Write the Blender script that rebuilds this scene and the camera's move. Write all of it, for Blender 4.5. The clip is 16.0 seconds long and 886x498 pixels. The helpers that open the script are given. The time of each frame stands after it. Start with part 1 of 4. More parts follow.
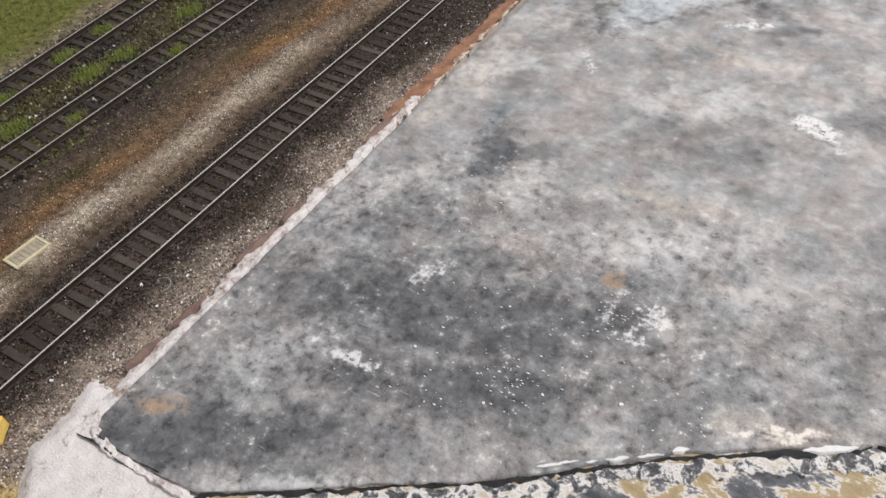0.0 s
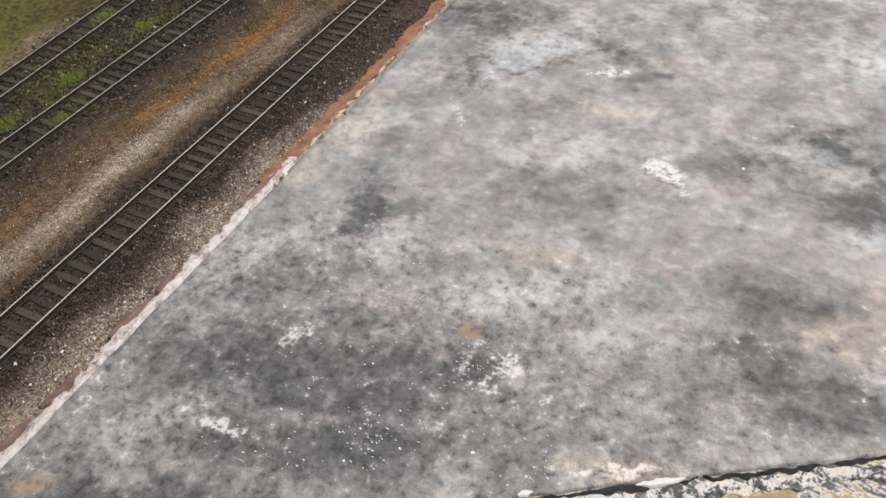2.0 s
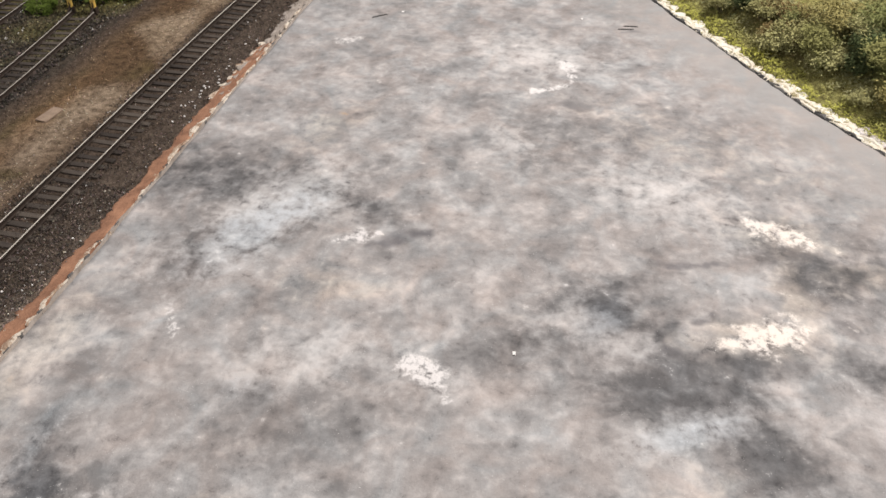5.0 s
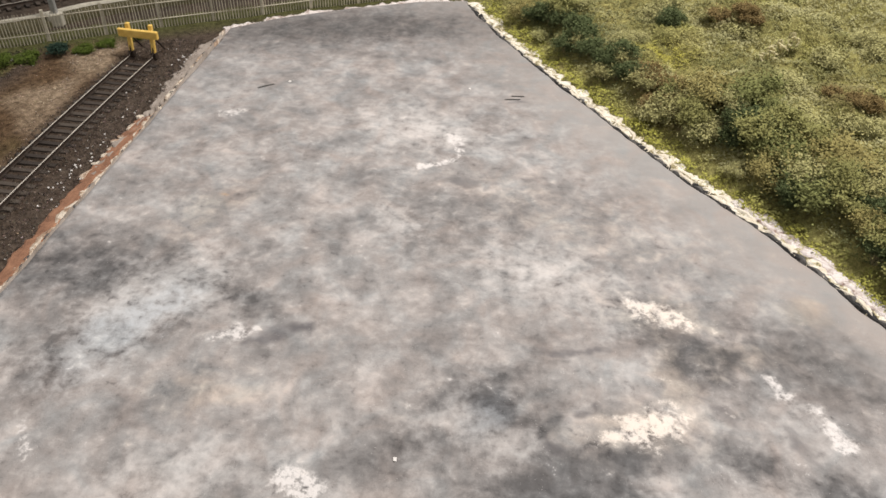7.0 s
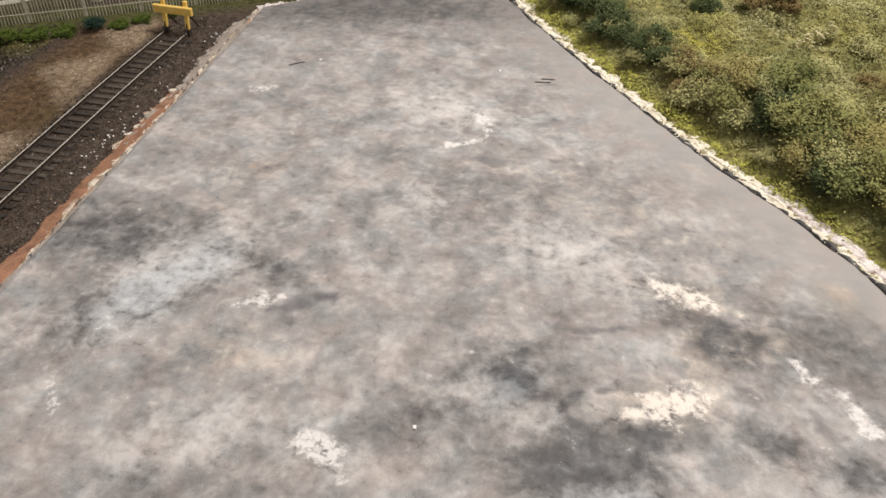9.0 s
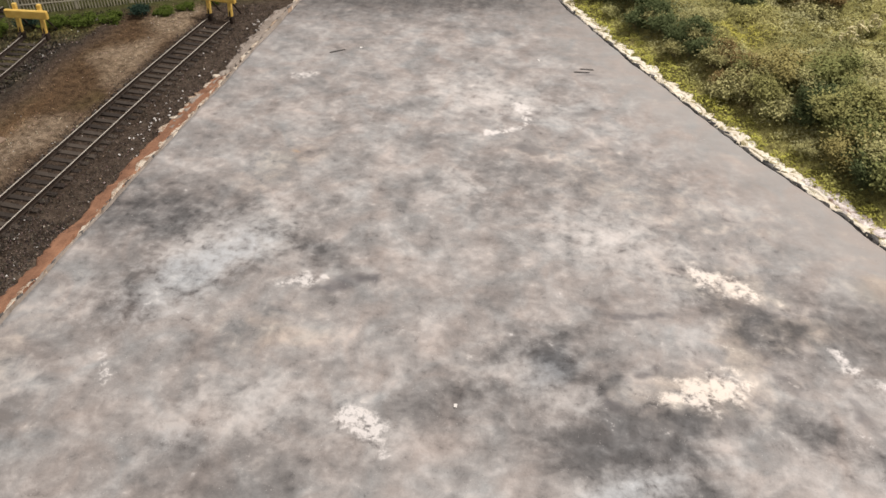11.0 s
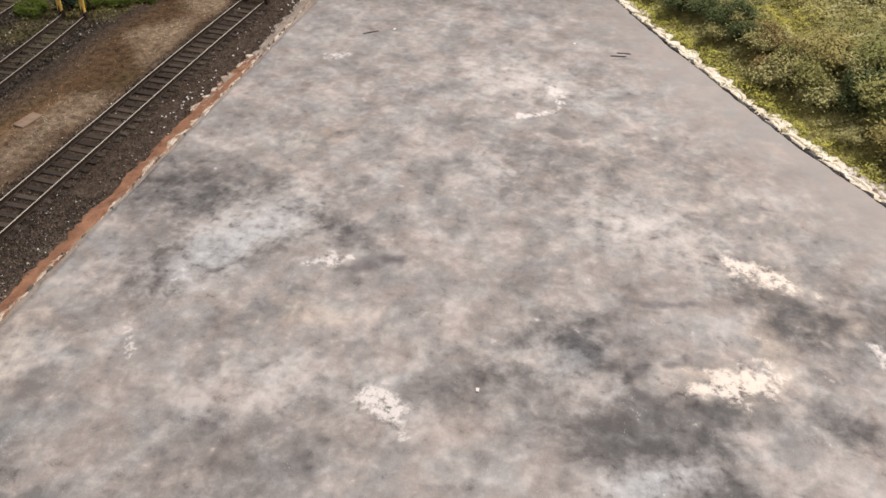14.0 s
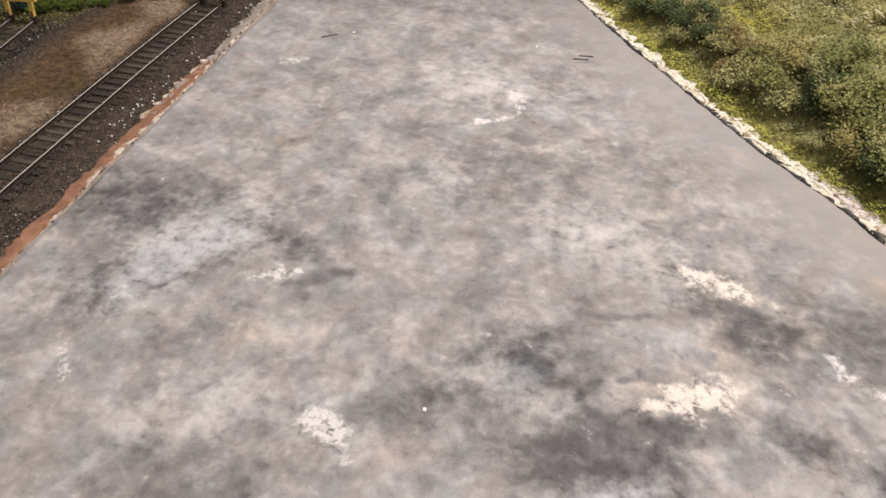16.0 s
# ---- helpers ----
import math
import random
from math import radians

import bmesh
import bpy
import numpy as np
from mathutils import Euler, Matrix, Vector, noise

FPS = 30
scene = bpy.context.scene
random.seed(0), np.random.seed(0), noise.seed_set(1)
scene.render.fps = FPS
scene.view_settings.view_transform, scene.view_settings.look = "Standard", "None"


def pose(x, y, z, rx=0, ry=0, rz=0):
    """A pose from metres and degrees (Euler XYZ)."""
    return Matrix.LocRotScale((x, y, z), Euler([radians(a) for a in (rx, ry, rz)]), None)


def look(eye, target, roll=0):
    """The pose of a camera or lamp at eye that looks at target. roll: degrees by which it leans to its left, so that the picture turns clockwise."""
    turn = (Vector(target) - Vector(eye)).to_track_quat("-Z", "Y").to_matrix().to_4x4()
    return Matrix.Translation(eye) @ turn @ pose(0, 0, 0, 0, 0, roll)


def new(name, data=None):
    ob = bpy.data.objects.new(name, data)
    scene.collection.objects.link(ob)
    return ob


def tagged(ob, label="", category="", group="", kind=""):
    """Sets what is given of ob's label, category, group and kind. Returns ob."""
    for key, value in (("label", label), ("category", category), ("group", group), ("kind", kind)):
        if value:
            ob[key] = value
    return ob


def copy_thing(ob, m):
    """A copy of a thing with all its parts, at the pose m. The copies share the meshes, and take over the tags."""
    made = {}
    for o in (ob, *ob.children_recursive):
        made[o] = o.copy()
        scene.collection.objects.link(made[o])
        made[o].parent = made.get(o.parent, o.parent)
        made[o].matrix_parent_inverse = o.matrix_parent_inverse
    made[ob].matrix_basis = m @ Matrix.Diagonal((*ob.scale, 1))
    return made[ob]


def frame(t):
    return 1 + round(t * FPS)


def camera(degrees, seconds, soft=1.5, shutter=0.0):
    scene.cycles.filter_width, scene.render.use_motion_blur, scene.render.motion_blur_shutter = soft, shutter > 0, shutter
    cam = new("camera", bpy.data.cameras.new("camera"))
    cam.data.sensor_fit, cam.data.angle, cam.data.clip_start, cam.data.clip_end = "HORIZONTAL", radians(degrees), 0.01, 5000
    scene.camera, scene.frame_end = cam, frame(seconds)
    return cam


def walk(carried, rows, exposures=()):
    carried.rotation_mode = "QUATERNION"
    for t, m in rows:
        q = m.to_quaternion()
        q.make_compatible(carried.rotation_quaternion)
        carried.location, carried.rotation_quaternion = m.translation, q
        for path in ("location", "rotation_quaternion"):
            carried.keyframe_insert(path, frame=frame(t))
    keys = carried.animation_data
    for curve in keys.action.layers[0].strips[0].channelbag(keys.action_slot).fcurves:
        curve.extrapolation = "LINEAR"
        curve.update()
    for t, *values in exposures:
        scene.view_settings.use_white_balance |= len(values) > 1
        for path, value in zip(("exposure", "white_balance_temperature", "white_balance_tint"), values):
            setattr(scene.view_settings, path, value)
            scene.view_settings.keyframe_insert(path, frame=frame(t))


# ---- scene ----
# A 4 mm scale model railway yard, 16.5 mm gauge. Plan numbers are in centimetres (CM turns them into metres):
# x across the tracks, y along them, z = 0 on the painted yard.
CM = 0.01
cam = camera(60.45, 16.0, soft=1.6)
EXPOSURE = 0.0
PATH = [
    (0, (0.01018, 0.01102, 0.21117), (-0.10525, 0.18132, -0.00718), -3.98),
    (0.5, (0.01409, 0.02048, 0.20816), (-0.09870, 0.19444, -0.00867), -3.97),
    (1, (0.02013, 0.03383, 0.21102), (-0.08741, 0.21136, -0.00559), -4.33),
    (1.5, (0.02978, 0.02742, 0.22276), (-0.07399, 0.20732, 0.00628), -3.76),
    (2, (0.04004, 0.02800, 0.23142), (-0.06045, 0.21253, 0.01729), -3.37),
    (2.5, (0.05167, 0.03765, 0.23611), (-0.04323, 0.23023, 0.02657), -2.91),
    (3, (0.05967, 0.05034, 0.23708), (-0.02981, 0.25113, 0.03293), -2.29),
    (3.5, (0.06060, 0.06816, 0.23561), (-0.02127, 0.27510, 0.03443), -1.43),
    (4, (0.05900, 0.09165, 0.22923), (-0.01527, 0.30157, 0.02819), -0.98),
    (4.5, (0.05605, 0.11145, 0.22816), (-0.01132, 0.32389, 0.02734), -1.32),
    (5, (0.05880, 0.13635, 0.22650), (0.00264, 0.35373, 0.02752), -1.55),
    (5.2, (0.06050, 0.14387, 0.22694), (0.00968, 0.36384, 0.02937), -1.32),
    (7.3, (0.07293, 0.16214, 0.24118), (0.04700, 0.39525, 0.05413), 2.04),
    (7.5, (0.07418, 0.16051, 0.24075), (0.04706, 0.39423, 0.05464), 2.11),
    (8, (0.07214, 0.15664, 0.23787), (0.04300, 0.38863, 0.04990), 2.27),
    (8.5, (0.07026, 0.15520, 0.23592), (0.03793, 0.38559, 0.04651), 2.25),
    (9, (0.07156, 0.15582, 0.23321), (0.03586, 0.38478, 0.04268), 2.06),
    (9.5, (0.07109, 0.15390, 0.23255), (0.03115, 0.38126, 0.04095), 1.69),
    (11.8, (0.06432, 0.14704, 0.23038), (0.01377, 0.37114, 0.03744), 1.05),
    (12, (0.06684, 0.14799, 0.22953), (0.01415, 0.37078, 0.03565), 0.74),
    (12.5, (0.06714, 0.15026, 0.22738), (0.01276, 0.37148, 0.03217), 0.57),
    (13, (0.06765, 0.15054, 0.22801), (0.01162, 0.37096, 0.03237), 0.68),
    (13.5, (0.06791, 0.15094, 0.22738), (0.01081, 0.37113, 0.03179), 0.82),
    (14, (0.06920, 0.15050, 0.22659), (0.01143, 0.37041, 0.03088), 0.64),
    (14.5, (0.06999, 0.15274, 0.22590), (0.01307, 0.37243, 0.02969), 0.78),
    (15, (0.07206, 0.15454, 0.22594), (0.01502, 0.37391, 0.02941), 1.11),
    (15.5, (0.07756, 0.15996, 0.22525), (0.02200, 0.37965, 0.02865), 0.99),
    (16, (0.08045, 0.16506, 0.22530), (0.02876, 0.38598, 0.02902), 1.04),
]

walk(cam, [(t, look(eye, target, roll)) for t, eye, target, roll in PATH], exposures=[(0.0, EXPOSURE + 0.06, 6280, 10), (2.5, EXPOSURE + 0.07, 6580, 12), (4.5, EXPOSURE + 0.08, 6680, 13), (8.0, EXPOSURE - 0.04, 6900, 12), (16.0, EXPOSURE - 0.05, 7000, 17)])

# ---- light: a room with soft white light from all round and a broad ceiling lamp ----
world = bpy.data.worlds.new("room_light")
scene.world = world
world.use_nodes = True
world.node_tree.nodes["Background"].inputs["Color"].default_value = (1.0, 0.99, 0.985, 1)
world.node_tree.nodes["Background"].inputs["Strength"].default_value = 0.4
lamp_data = bpy.data.lights.new("ceiling_lamp", "AREA")
lamp_data.shape, lamp_data.size, lamp_data.size_y = "RECTANGLE", 0.5, 0.35
lamp_data.energy, lamp_data.color = 24.0, (1.0, 0.975, 0.95)
lamp = new("ceiling_lamp", lamp_data)
lamp.matrix_world = look((0.55, 0.75, 1.35), (0.0, 0.4, 0.0))


# ---- materials ----
def material(name, rough=0.8, metal=0.0, bump=0.0, bump_scale=3000.0, spec=0.3):
    m = bpy.data.materials.new(name)
    m.use_nodes = True
    nt = m.node_tree
    b = nt.nodes["Principled BSDF"]
    b.inputs["Roughness"].default_value = rough
    b.inputs["Metallic"].default_value = metal
    b.inputs["Specular IOR Level"].default_value = spec
    if bump:
        n = noise_node(nt, bump_scale, 4)
        k = nt.nodes.new("ShaderNodeBump")
        k.inputs["Strength"].default_value = bump
        k.inputs["Distance"].default_value = 0.0006
        nt.links.new(n.outputs["Fac"], k.inputs["Height"])
        nt.links.new(k.outputs["Normal"], b.inputs["Normal"])
    return m, nt, b


def noise_node(nt, scale, detail=4, rough=0.6, distortion=0.0, stretch=None):
    c = nt.nodes.new("ShaderNodeTexCoord")
    n = nt.nodes.new("ShaderNodeTexNoise")
    n.inputs["Scale"].default_value = scale
    n.inputs["Detail"].default_value = detail
    n.inputs["Roughness"].default_value = rough
    n.inputs["Distortion"].default_value = distortion
    if stretch:
        mp = nt.nodes.new("ShaderNodeMapping")
        mp.inputs["Scale"].default_value = stretch
        nt.links.new(c.outputs["Object"], mp.inputs["Vector"])
        nt.links.new(mp.outputs["Vector"], n.inputs["Vector"])
    else:
        nt.links.new(c.outputs["Object"], n.inputs["Vector"])
    return n


def ramp(nt, fac, stops):
    r = nt.nodes.new("ShaderNodeValToRGB")
    el = r.color_ramp.elements
    while len(el) < len(stops):
        el.new(0.5)
    for e, (p, c) in zip(el, stops):
        e.position, e.color = p, (*c, 1)
    nt.links.new(fac, r.inputs["Fac"])
    return r.outputs["Color"]


def mix(nt, fac, a, b, mode="MIX"):
    n = nt.nodes.new("ShaderNodeMix")
    n.data_type, n.blend_type = "RGBA", mode
    for value, key in ((fac, 0), (a, 6), (b, 7)):
        if isinstance(value, (int, float)):
            n.inputs[key].default_value = value
        elif isinstance(value, tuple):
            n.inputs[key].default_value = (*value, 1)
        else:
            nt.links.new(value, n.inputs[key])
    return n.outputs[2]


def calc(nt, op, a, b=0.0, clamp=False):
    n = nt.nodes.new("ShaderNodeMath")
    n.operation, n.use_clamp = op, clamp
    for key, value in ((0, a), (1, b)):
        if isinstance(value, (int, float)):
            n.inputs[key].default_value = value
        else:
            nt.links.new(value, n.inputs[key])
    return n.outputs[0]


def attribute(nt, name, out="Fac"):
    a = nt.nodes.new("ShaderNodeAttribute")
    a.attribute_name = name
    return a.outputs[out]


def mottled(name, dark, light, scale, rough=0.85, bump=0.4, metal=0.0, bump_scale=3000.0, vary=0.0):
    """Two scales of noise between two colours; vary: how much whole objects differ."""
    m, nt, b = material(name, rough, metal, bump, bump_scale)
    big, fine = noise_node(nt, scale, 3), noise_node(nt, scale * 9, 5, 0.7)
    f = calc(nt, "ADD", calc(nt, "MULTIPLY", big.outputs["Fac"], 0.6), calc(nt, "MULTIPLY", fine.outputs["Fac"], 0.4))
    if vary:
        o = nt.nodes.new("ShaderNodeObjectInfo")
        f = calc(nt, "ADD", f, calc(nt, "MULTIPLY", calc(nt, "SUBTRACT", o.outputs["Random"], 0.5), vary))
    nt.links.new(ramp(nt, f, [(0.3, dark), (0.7, light)]), b.inputs["Base Color"])
    return m


def by_attribute(name, attr, rough=0.9, bump=0.5, bump_scale=3500.0, contrast=0.5, grain=2600.0, spec=0.15, blots=0.0):
    """A surface whose colour lies in the mesh, broken up by fine grain."""
    m, nt, b = material(name, rough, 0.0, bump, bump_scale, spec)
    g = noise_node(nt, grain, 4, 0.75)
    shade = ramp(nt, g.outputs["Fac"], [(0.3, (1 - contrast,) * 3), (0.7, (1 + contrast,) * 3)])
    blot = noise_node(nt, 260, 5, 0.65, 0.5)
    shade = mix(nt, 1.0, shade, ramp(nt, blot.outputs["Fac"], [(0.33, (1 - blots, 1 - blots * 1.1, 1 - blots * 1.2)), (0.67, (1 + blots, 1 + blots * 0.9, 1 + blots * 0.7))]), "MULTIPLY")
    nt.links.new(mix(nt, 1.0, attribute(nt, attr, "Color"), shade, "MULTIPLY"), b.inputs["Base Color"])
    return m


def soften(m, up):
    """Leans the shading normal of flock fibres towards the sky, since a tuft scatters light as one soft body."""
    nt = m.node_tree
    g = nt.nodes.new("ShaderNodeNewGeometry")
    v = nt.nodes.new("ShaderNodeVectorMath")
    v.operation = "ADD"
    v.inputs[1].default_value = (0, 0, up)
    k = nt.nodes.new("ShaderNodeVectorMath")
    k.operation = "NORMALIZE"
    nt.links.new(g.outputs["Normal"], v.inputs[0])
    nt.links.new(v.outputs[0], k.inputs[0])
    nt.links.new(k.outputs[0], nt.nodes["Principled BSDF"].inputs["Normal"])


def yard_material():
    """Scumbled greys over white plaster: soft clouds of paint, dabs, ragged worn patches and flakes."""
    m, nt, b = material("painted_plaster_yard", 0.75, 0.0, 0.35, 2200.0, 0.25)

    def centred(scale, detail, rough, twist=0.0, stretch=None):
        return calc(nt, "SUBTRACT", noise_node(nt, scale, detail, rough, twist, stretch).outputs["Fac"], 0.5)

    def total(*terms):
        f = 0.0
        for value, k in terms:
            f = calc(nt, "ADD", f, calc(nt, "MULTIPLY", value, k))
        return f

    def above(value, level, gain):
        return calc(nt, "MULTIPLY", calc(nt, "SUBTRACT", value, level), gain, True)

    dark, smudge, haze, bare, cream, blue, ochre, smooth, plain, near = (attribute(nt, k) for k in ("dark", "smudge", "haze", "bare", "cream", "blue", "ochre", "smooth", "plain", "near"))
    # the paint is dabbed on crisply in the near part and in the blue-black washes, softly elsewhere
    crisp = calc(nt, "ADD", calc(nt, "ADD", calc(nt, "MULTIPLY", near, 0.55), calc(nt, "ADD", calc(nt, "MULTIPLY", blue, 0.3), calc(nt, "MULTIPLY", bare, 0.6))), 0.44, True)
    calm = calc(nt, "SUBTRACT", 1.0, calc(nt, "ADD", calc(nt, "MULTIPLY", smooth, 0.35), calc(nt, "MULTIPLY", plain, 0.35)))
    cloud, billow = centred(38, 3, 0.5, 0.5), centred(75, 4, 0.5, 0.7)
    lump, dab = centred(120, 5, 0.58, 0.4), calc(nt, "MULTIPLY", centred(240, 6, 0.66, 0.3), crisp)
    flake, fine = calc(nt, "MULTIPLY", centred(420, 5, 0.66, 0.4), crisp), calc(nt, "MULTIPLY", centred(1300, 3, 0.65, 0.2), crisp)
    patchy = above(centred(55, 3, 0.5, 0.4), -0.04, 4.0)
    # the ground coat
    grey = total((cloud, 0.75), (billow, 0.5), (lump, 0.5), (dab, 0.7), (flake, 0.5), (fine, 0.4))
    grey = calc(nt, "ADD", calc(nt, "MULTIPLY", grey, calm), 0.5)
    base = ramp(nt, grey, [(0.26, (0.2, 0.19, 0.186)), (0.5, (0.325, 0.308, 0.3)), (0.74, (0.47, 0.447, 0.436))])
    # the plain band is a warmer, even grey
    base = mix(nt, calc(nt, "MULTIPLY", plain, 0.6), base, (0.37, 0.345, 0.325))
    # cool and warm drifts of colour
    tint = centred(48, 4, 0.55, 0.8)
    base = mix(nt, calc(nt, "MULTIPLY", tint, 3.4, True), base, mix(nt, 1.0, base, (0.9, 0.985, 1.03), "MULTIPLY"))
    base = mix(nt, calc(nt, "MULTIPLY", tint, -3.4, True), base, mix(nt, 1.0, base, (1.07, 0.985, 0.94), "MULTIPLY"))
    # dark washes, broken by dabs
    broken = calc(nt, "MULTIPLY", total((cloud, -0.5), (billow, -1.0), (lump, -1.7), (dab, -1.6), (flake, -1.0)), calc(nt, "MULTIPLY", calm, calc(nt, "ADD", calc(nt, "ADD", calc(nt, "MULTIPLY", dark, 0.12), calc(nt, "MULTIPLY", blue, 0.4)), 0.1)))
    dm = above(calc(nt, "ADD", dark, broken), 0.1, 1.4)
    shade = mix(nt, calc(nt, "ADD", blue, calc(nt, "MULTIPLY", near, 0.7), True), (0.092, 0.088, 0.087), (0.075, 0.08, 0.089))
    shade = mix(nt, 1.0, shade, ramp(nt, calc(nt, "ADD", total((billow, 1.0), (lump, 1.6), (dab, 2.0), (flake, 1.2)), 0.5), [(0.2, (0.72, 0.72, 0.73)), (0.8, (1.45, 1.43, 1.4))]), "MULTIPLY")
    base = mix(nt, calc(nt, "MULTIPLY", dm, 0.82), base, shade)
    base = mix(nt, calc(nt, "MULTIPLY", above(calc(nt, "ADD", smudge, total((lump, 1.2), (dab, 1.2), (flake, 0.5))), 0.42, 1.8), 0.75), base, (0.1, 0.096, 0.104))
    # white haze, thin, and bare plaster where the paint has gone
    pale = mix(nt, calc(nt, "ADD", calc(nt, "MULTIPLY", cloud, 2.5), 0.5, True), (0.6, 0.585, 0.58), (0.71, 0.68, 0.655))
    pale = mix(nt, blue, pale, (0.52, 0.54, 0.56))
    hm = calc(nt, "ADD", calc(nt, "ADD", calc(nt, "MULTIPLY", haze, 0.9), calc(nt, "MULTIPLY", bare, 0.45)), calc(nt, "MULTIPLY", calc(nt, "MULTIPLY", total((cloud, 0.6), (billow, 0.9), (lump, 1.3), (dab, 1.8), (flake, 1.4)), calm), calc(nt, "MULTIPLY", calc(nt, "ADD", calc(nt, "MULTIPLY", haze, 1.2), 0.44), calc(nt, "SUBTRACT", 1.0, calc(nt, "MULTIPLY", dark, 0.55, True)))))
    base = mix(nt, calc(nt, "MULTIPLY", above(hm, 0.04, 1.1), 0.7), base, pale)
    ragged = calc(nt, "MULTIPLY", total((lump, 1.7), (dab, 2.8), (flake, 2.8), (fine, 1.0)), calc(nt, "ADD", calc(nt, "MULTIPLY", patchy, 0.6), 0.45))
    bm = above(calc(nt, "ADD", calc(nt, "MULTIPLY", bare, 0.75), calc(nt, "MULTIPLY", ragged, calm)), 0.34, 2.4)
    base = mix(nt, calc(nt, "MULTIPLY", bm, 0.72), base, (0.8, 0.77, 0.755))
    # bluish scumble
    base = mix(nt, calc(nt, "MULTIPLY", above(calc(nt, "ADD", blue, total((lump, 1.0), (dab, 0.8))), 0.25, 1.4), 0.5), base, mix(nt, 1.0, base, (0.92, 1.02, 1.09), "MULTIPLY"))
    # cream and tan washes
    cm = above(calc(nt, "ADD", cream, total((billow, 1.0), (lump, 1.3), (dab, 0.8))), 0.2, 1.3)
    base = mix(nt, calc(nt, "MULTIPLY", cm, 0.9), base, mix(nt, 1.0, base, (1.13, 1.06, 0.965), "MULTIPLY"))
    base = mix(nt, calc(nt, "MULTIPLY", above(calc(nt, "ADD", ochre, calc(nt, "MULTIPLY", total((lump, 4.0), (dab, 4.0), (flake, 2.5)), ochre)), 0.3, 1.8), 0.7), base, (0.4, 0.25, 0.13))
    # small dark scuffs and dabs between
    scuff = above(calc(nt, "MULTIPLY", total((lump, -1.6), (dab, -2.4), (flake, -2.4), (fine, -0.8)), calm), 0.3, 2.2)
    base = mix(nt, calc(nt, "MULTIPLY", scuff, 0.8), base, mix(nt, 1.0, base, (0.5, 0.49, 0.5), "MULTIPLY"))
    # fine pale scratches across the near part, in patches
    scratch = above(centred(900, 3, 0.55, 0.2, (0.16, 1.9, 1)), 0.12, 7.0)
    scratch = calc(nt, "MULTIPLY", scratch, calc(nt, "MULTIPLY", above(centred(60, 4, 0.6, 0.5), 0.0, 6.0), calc(nt, "ADD", calc(nt, "MULTIPLY", near, 0.6), 0.06)))
    base = mix(nt, calc(nt, "MULTIPLY", scratch, calm), base, (0.6, 0.59, 0.575))
    # scattered flecks of bare plaster, dark pits
    fleck, where = noise_node(nt, 1500, 2, 0.5), noise_node(nt, 95, 3)
    ff = calc(nt, "MULTIPLY", calc(nt, "GREATER_THAN", fleck.outputs["Fac"], 0.7), calc(nt, "GREATER_THAN", where.outputs["Fac"], 0.56))
    base = mix(nt, calc(nt, "MULTIPLY", ff, 0.55), base, (0.72, 0.7, 0.68))
    pit = noise_node(nt, 900, 3, 0.6)
    base = mix(nt, calc(nt, "MULTIPLY", calc(nt, "LESS_THAN", pit.outputs["Fac"], 0.31), 0.4), base, (0.08, 0.08, 0.082))
    relief = nt.nodes.new("ShaderNodeBump")
    relief.inputs["Strength"].default_value, relief.inputs["Distance"].default_value = 0.4, 0.001
    nt.links.new(calc(nt, "MULTIPLY", total((dab, 0.9), (flake, 0.8), (fine, 0.35)), calm), relief.inputs["Height"])
    nt.links.new(relief.outputs["Normal"], b.inputs["Normal"])
    nt.links.new(base, b.inputs["Base Color"])
    return m


def apron_material():
    """Broken edge of the yard: bare plaster, dark paint and tan card."""
    m, nt, b = material("flaking_plaster", 0.85, 0.0, 0.7, 1200.0, 0.2)
    n1, n2 = noise_node(nt, 85, 7, 0.62, 0.2, (0.6, 1.2, 1)), noise_node(nt, 600, 5, 0.7, 0.2)
    f = calc(nt, "ADD", calc(nt, "MULTIPLY", n1.outputs["Fac"], 0.8), calc(nt, "MULTIPLY", n2.outputs["Fac"], 0.2))
    base = ramp(nt, f, [(0.36, (0.07, 0.072, 0.08)), (0.455, (0.15, 0.15, 0.158)), (0.475, (0.34, 0.32, 0.31)), (0.49, (0.72, 0.68, 0.64)), (0.505, (0.6, 0.52, 0.42)), (0.52, (0.42, 0.33, 0.2)), (0.64, (0.3, 0.22, 0.12))])
    nt.links.new(base, b.inputs["Base Color"])
    return m


def edging_material(name, stops):
    """Broken plaster in several tones, with dark crevices."""
    m, nt, b = material(name, 0.9, 0.0, 0.9, 1500.0, 0.2)
    n1, n2 = noise_node(nt, 150, 6, 0.65, 0.8), noise_node(nt, 800, 5, 0.7)
    f = calc(nt, "ADD", calc(nt, "MULTIPLY", n1.outputs["Fac"], 0.7), calc(nt, "MULTIPLY", n2.outputs["Fac"], 0.3))
    nt.links.new(ramp(nt, f, stops), b.inputs["Base Color"])
    return m


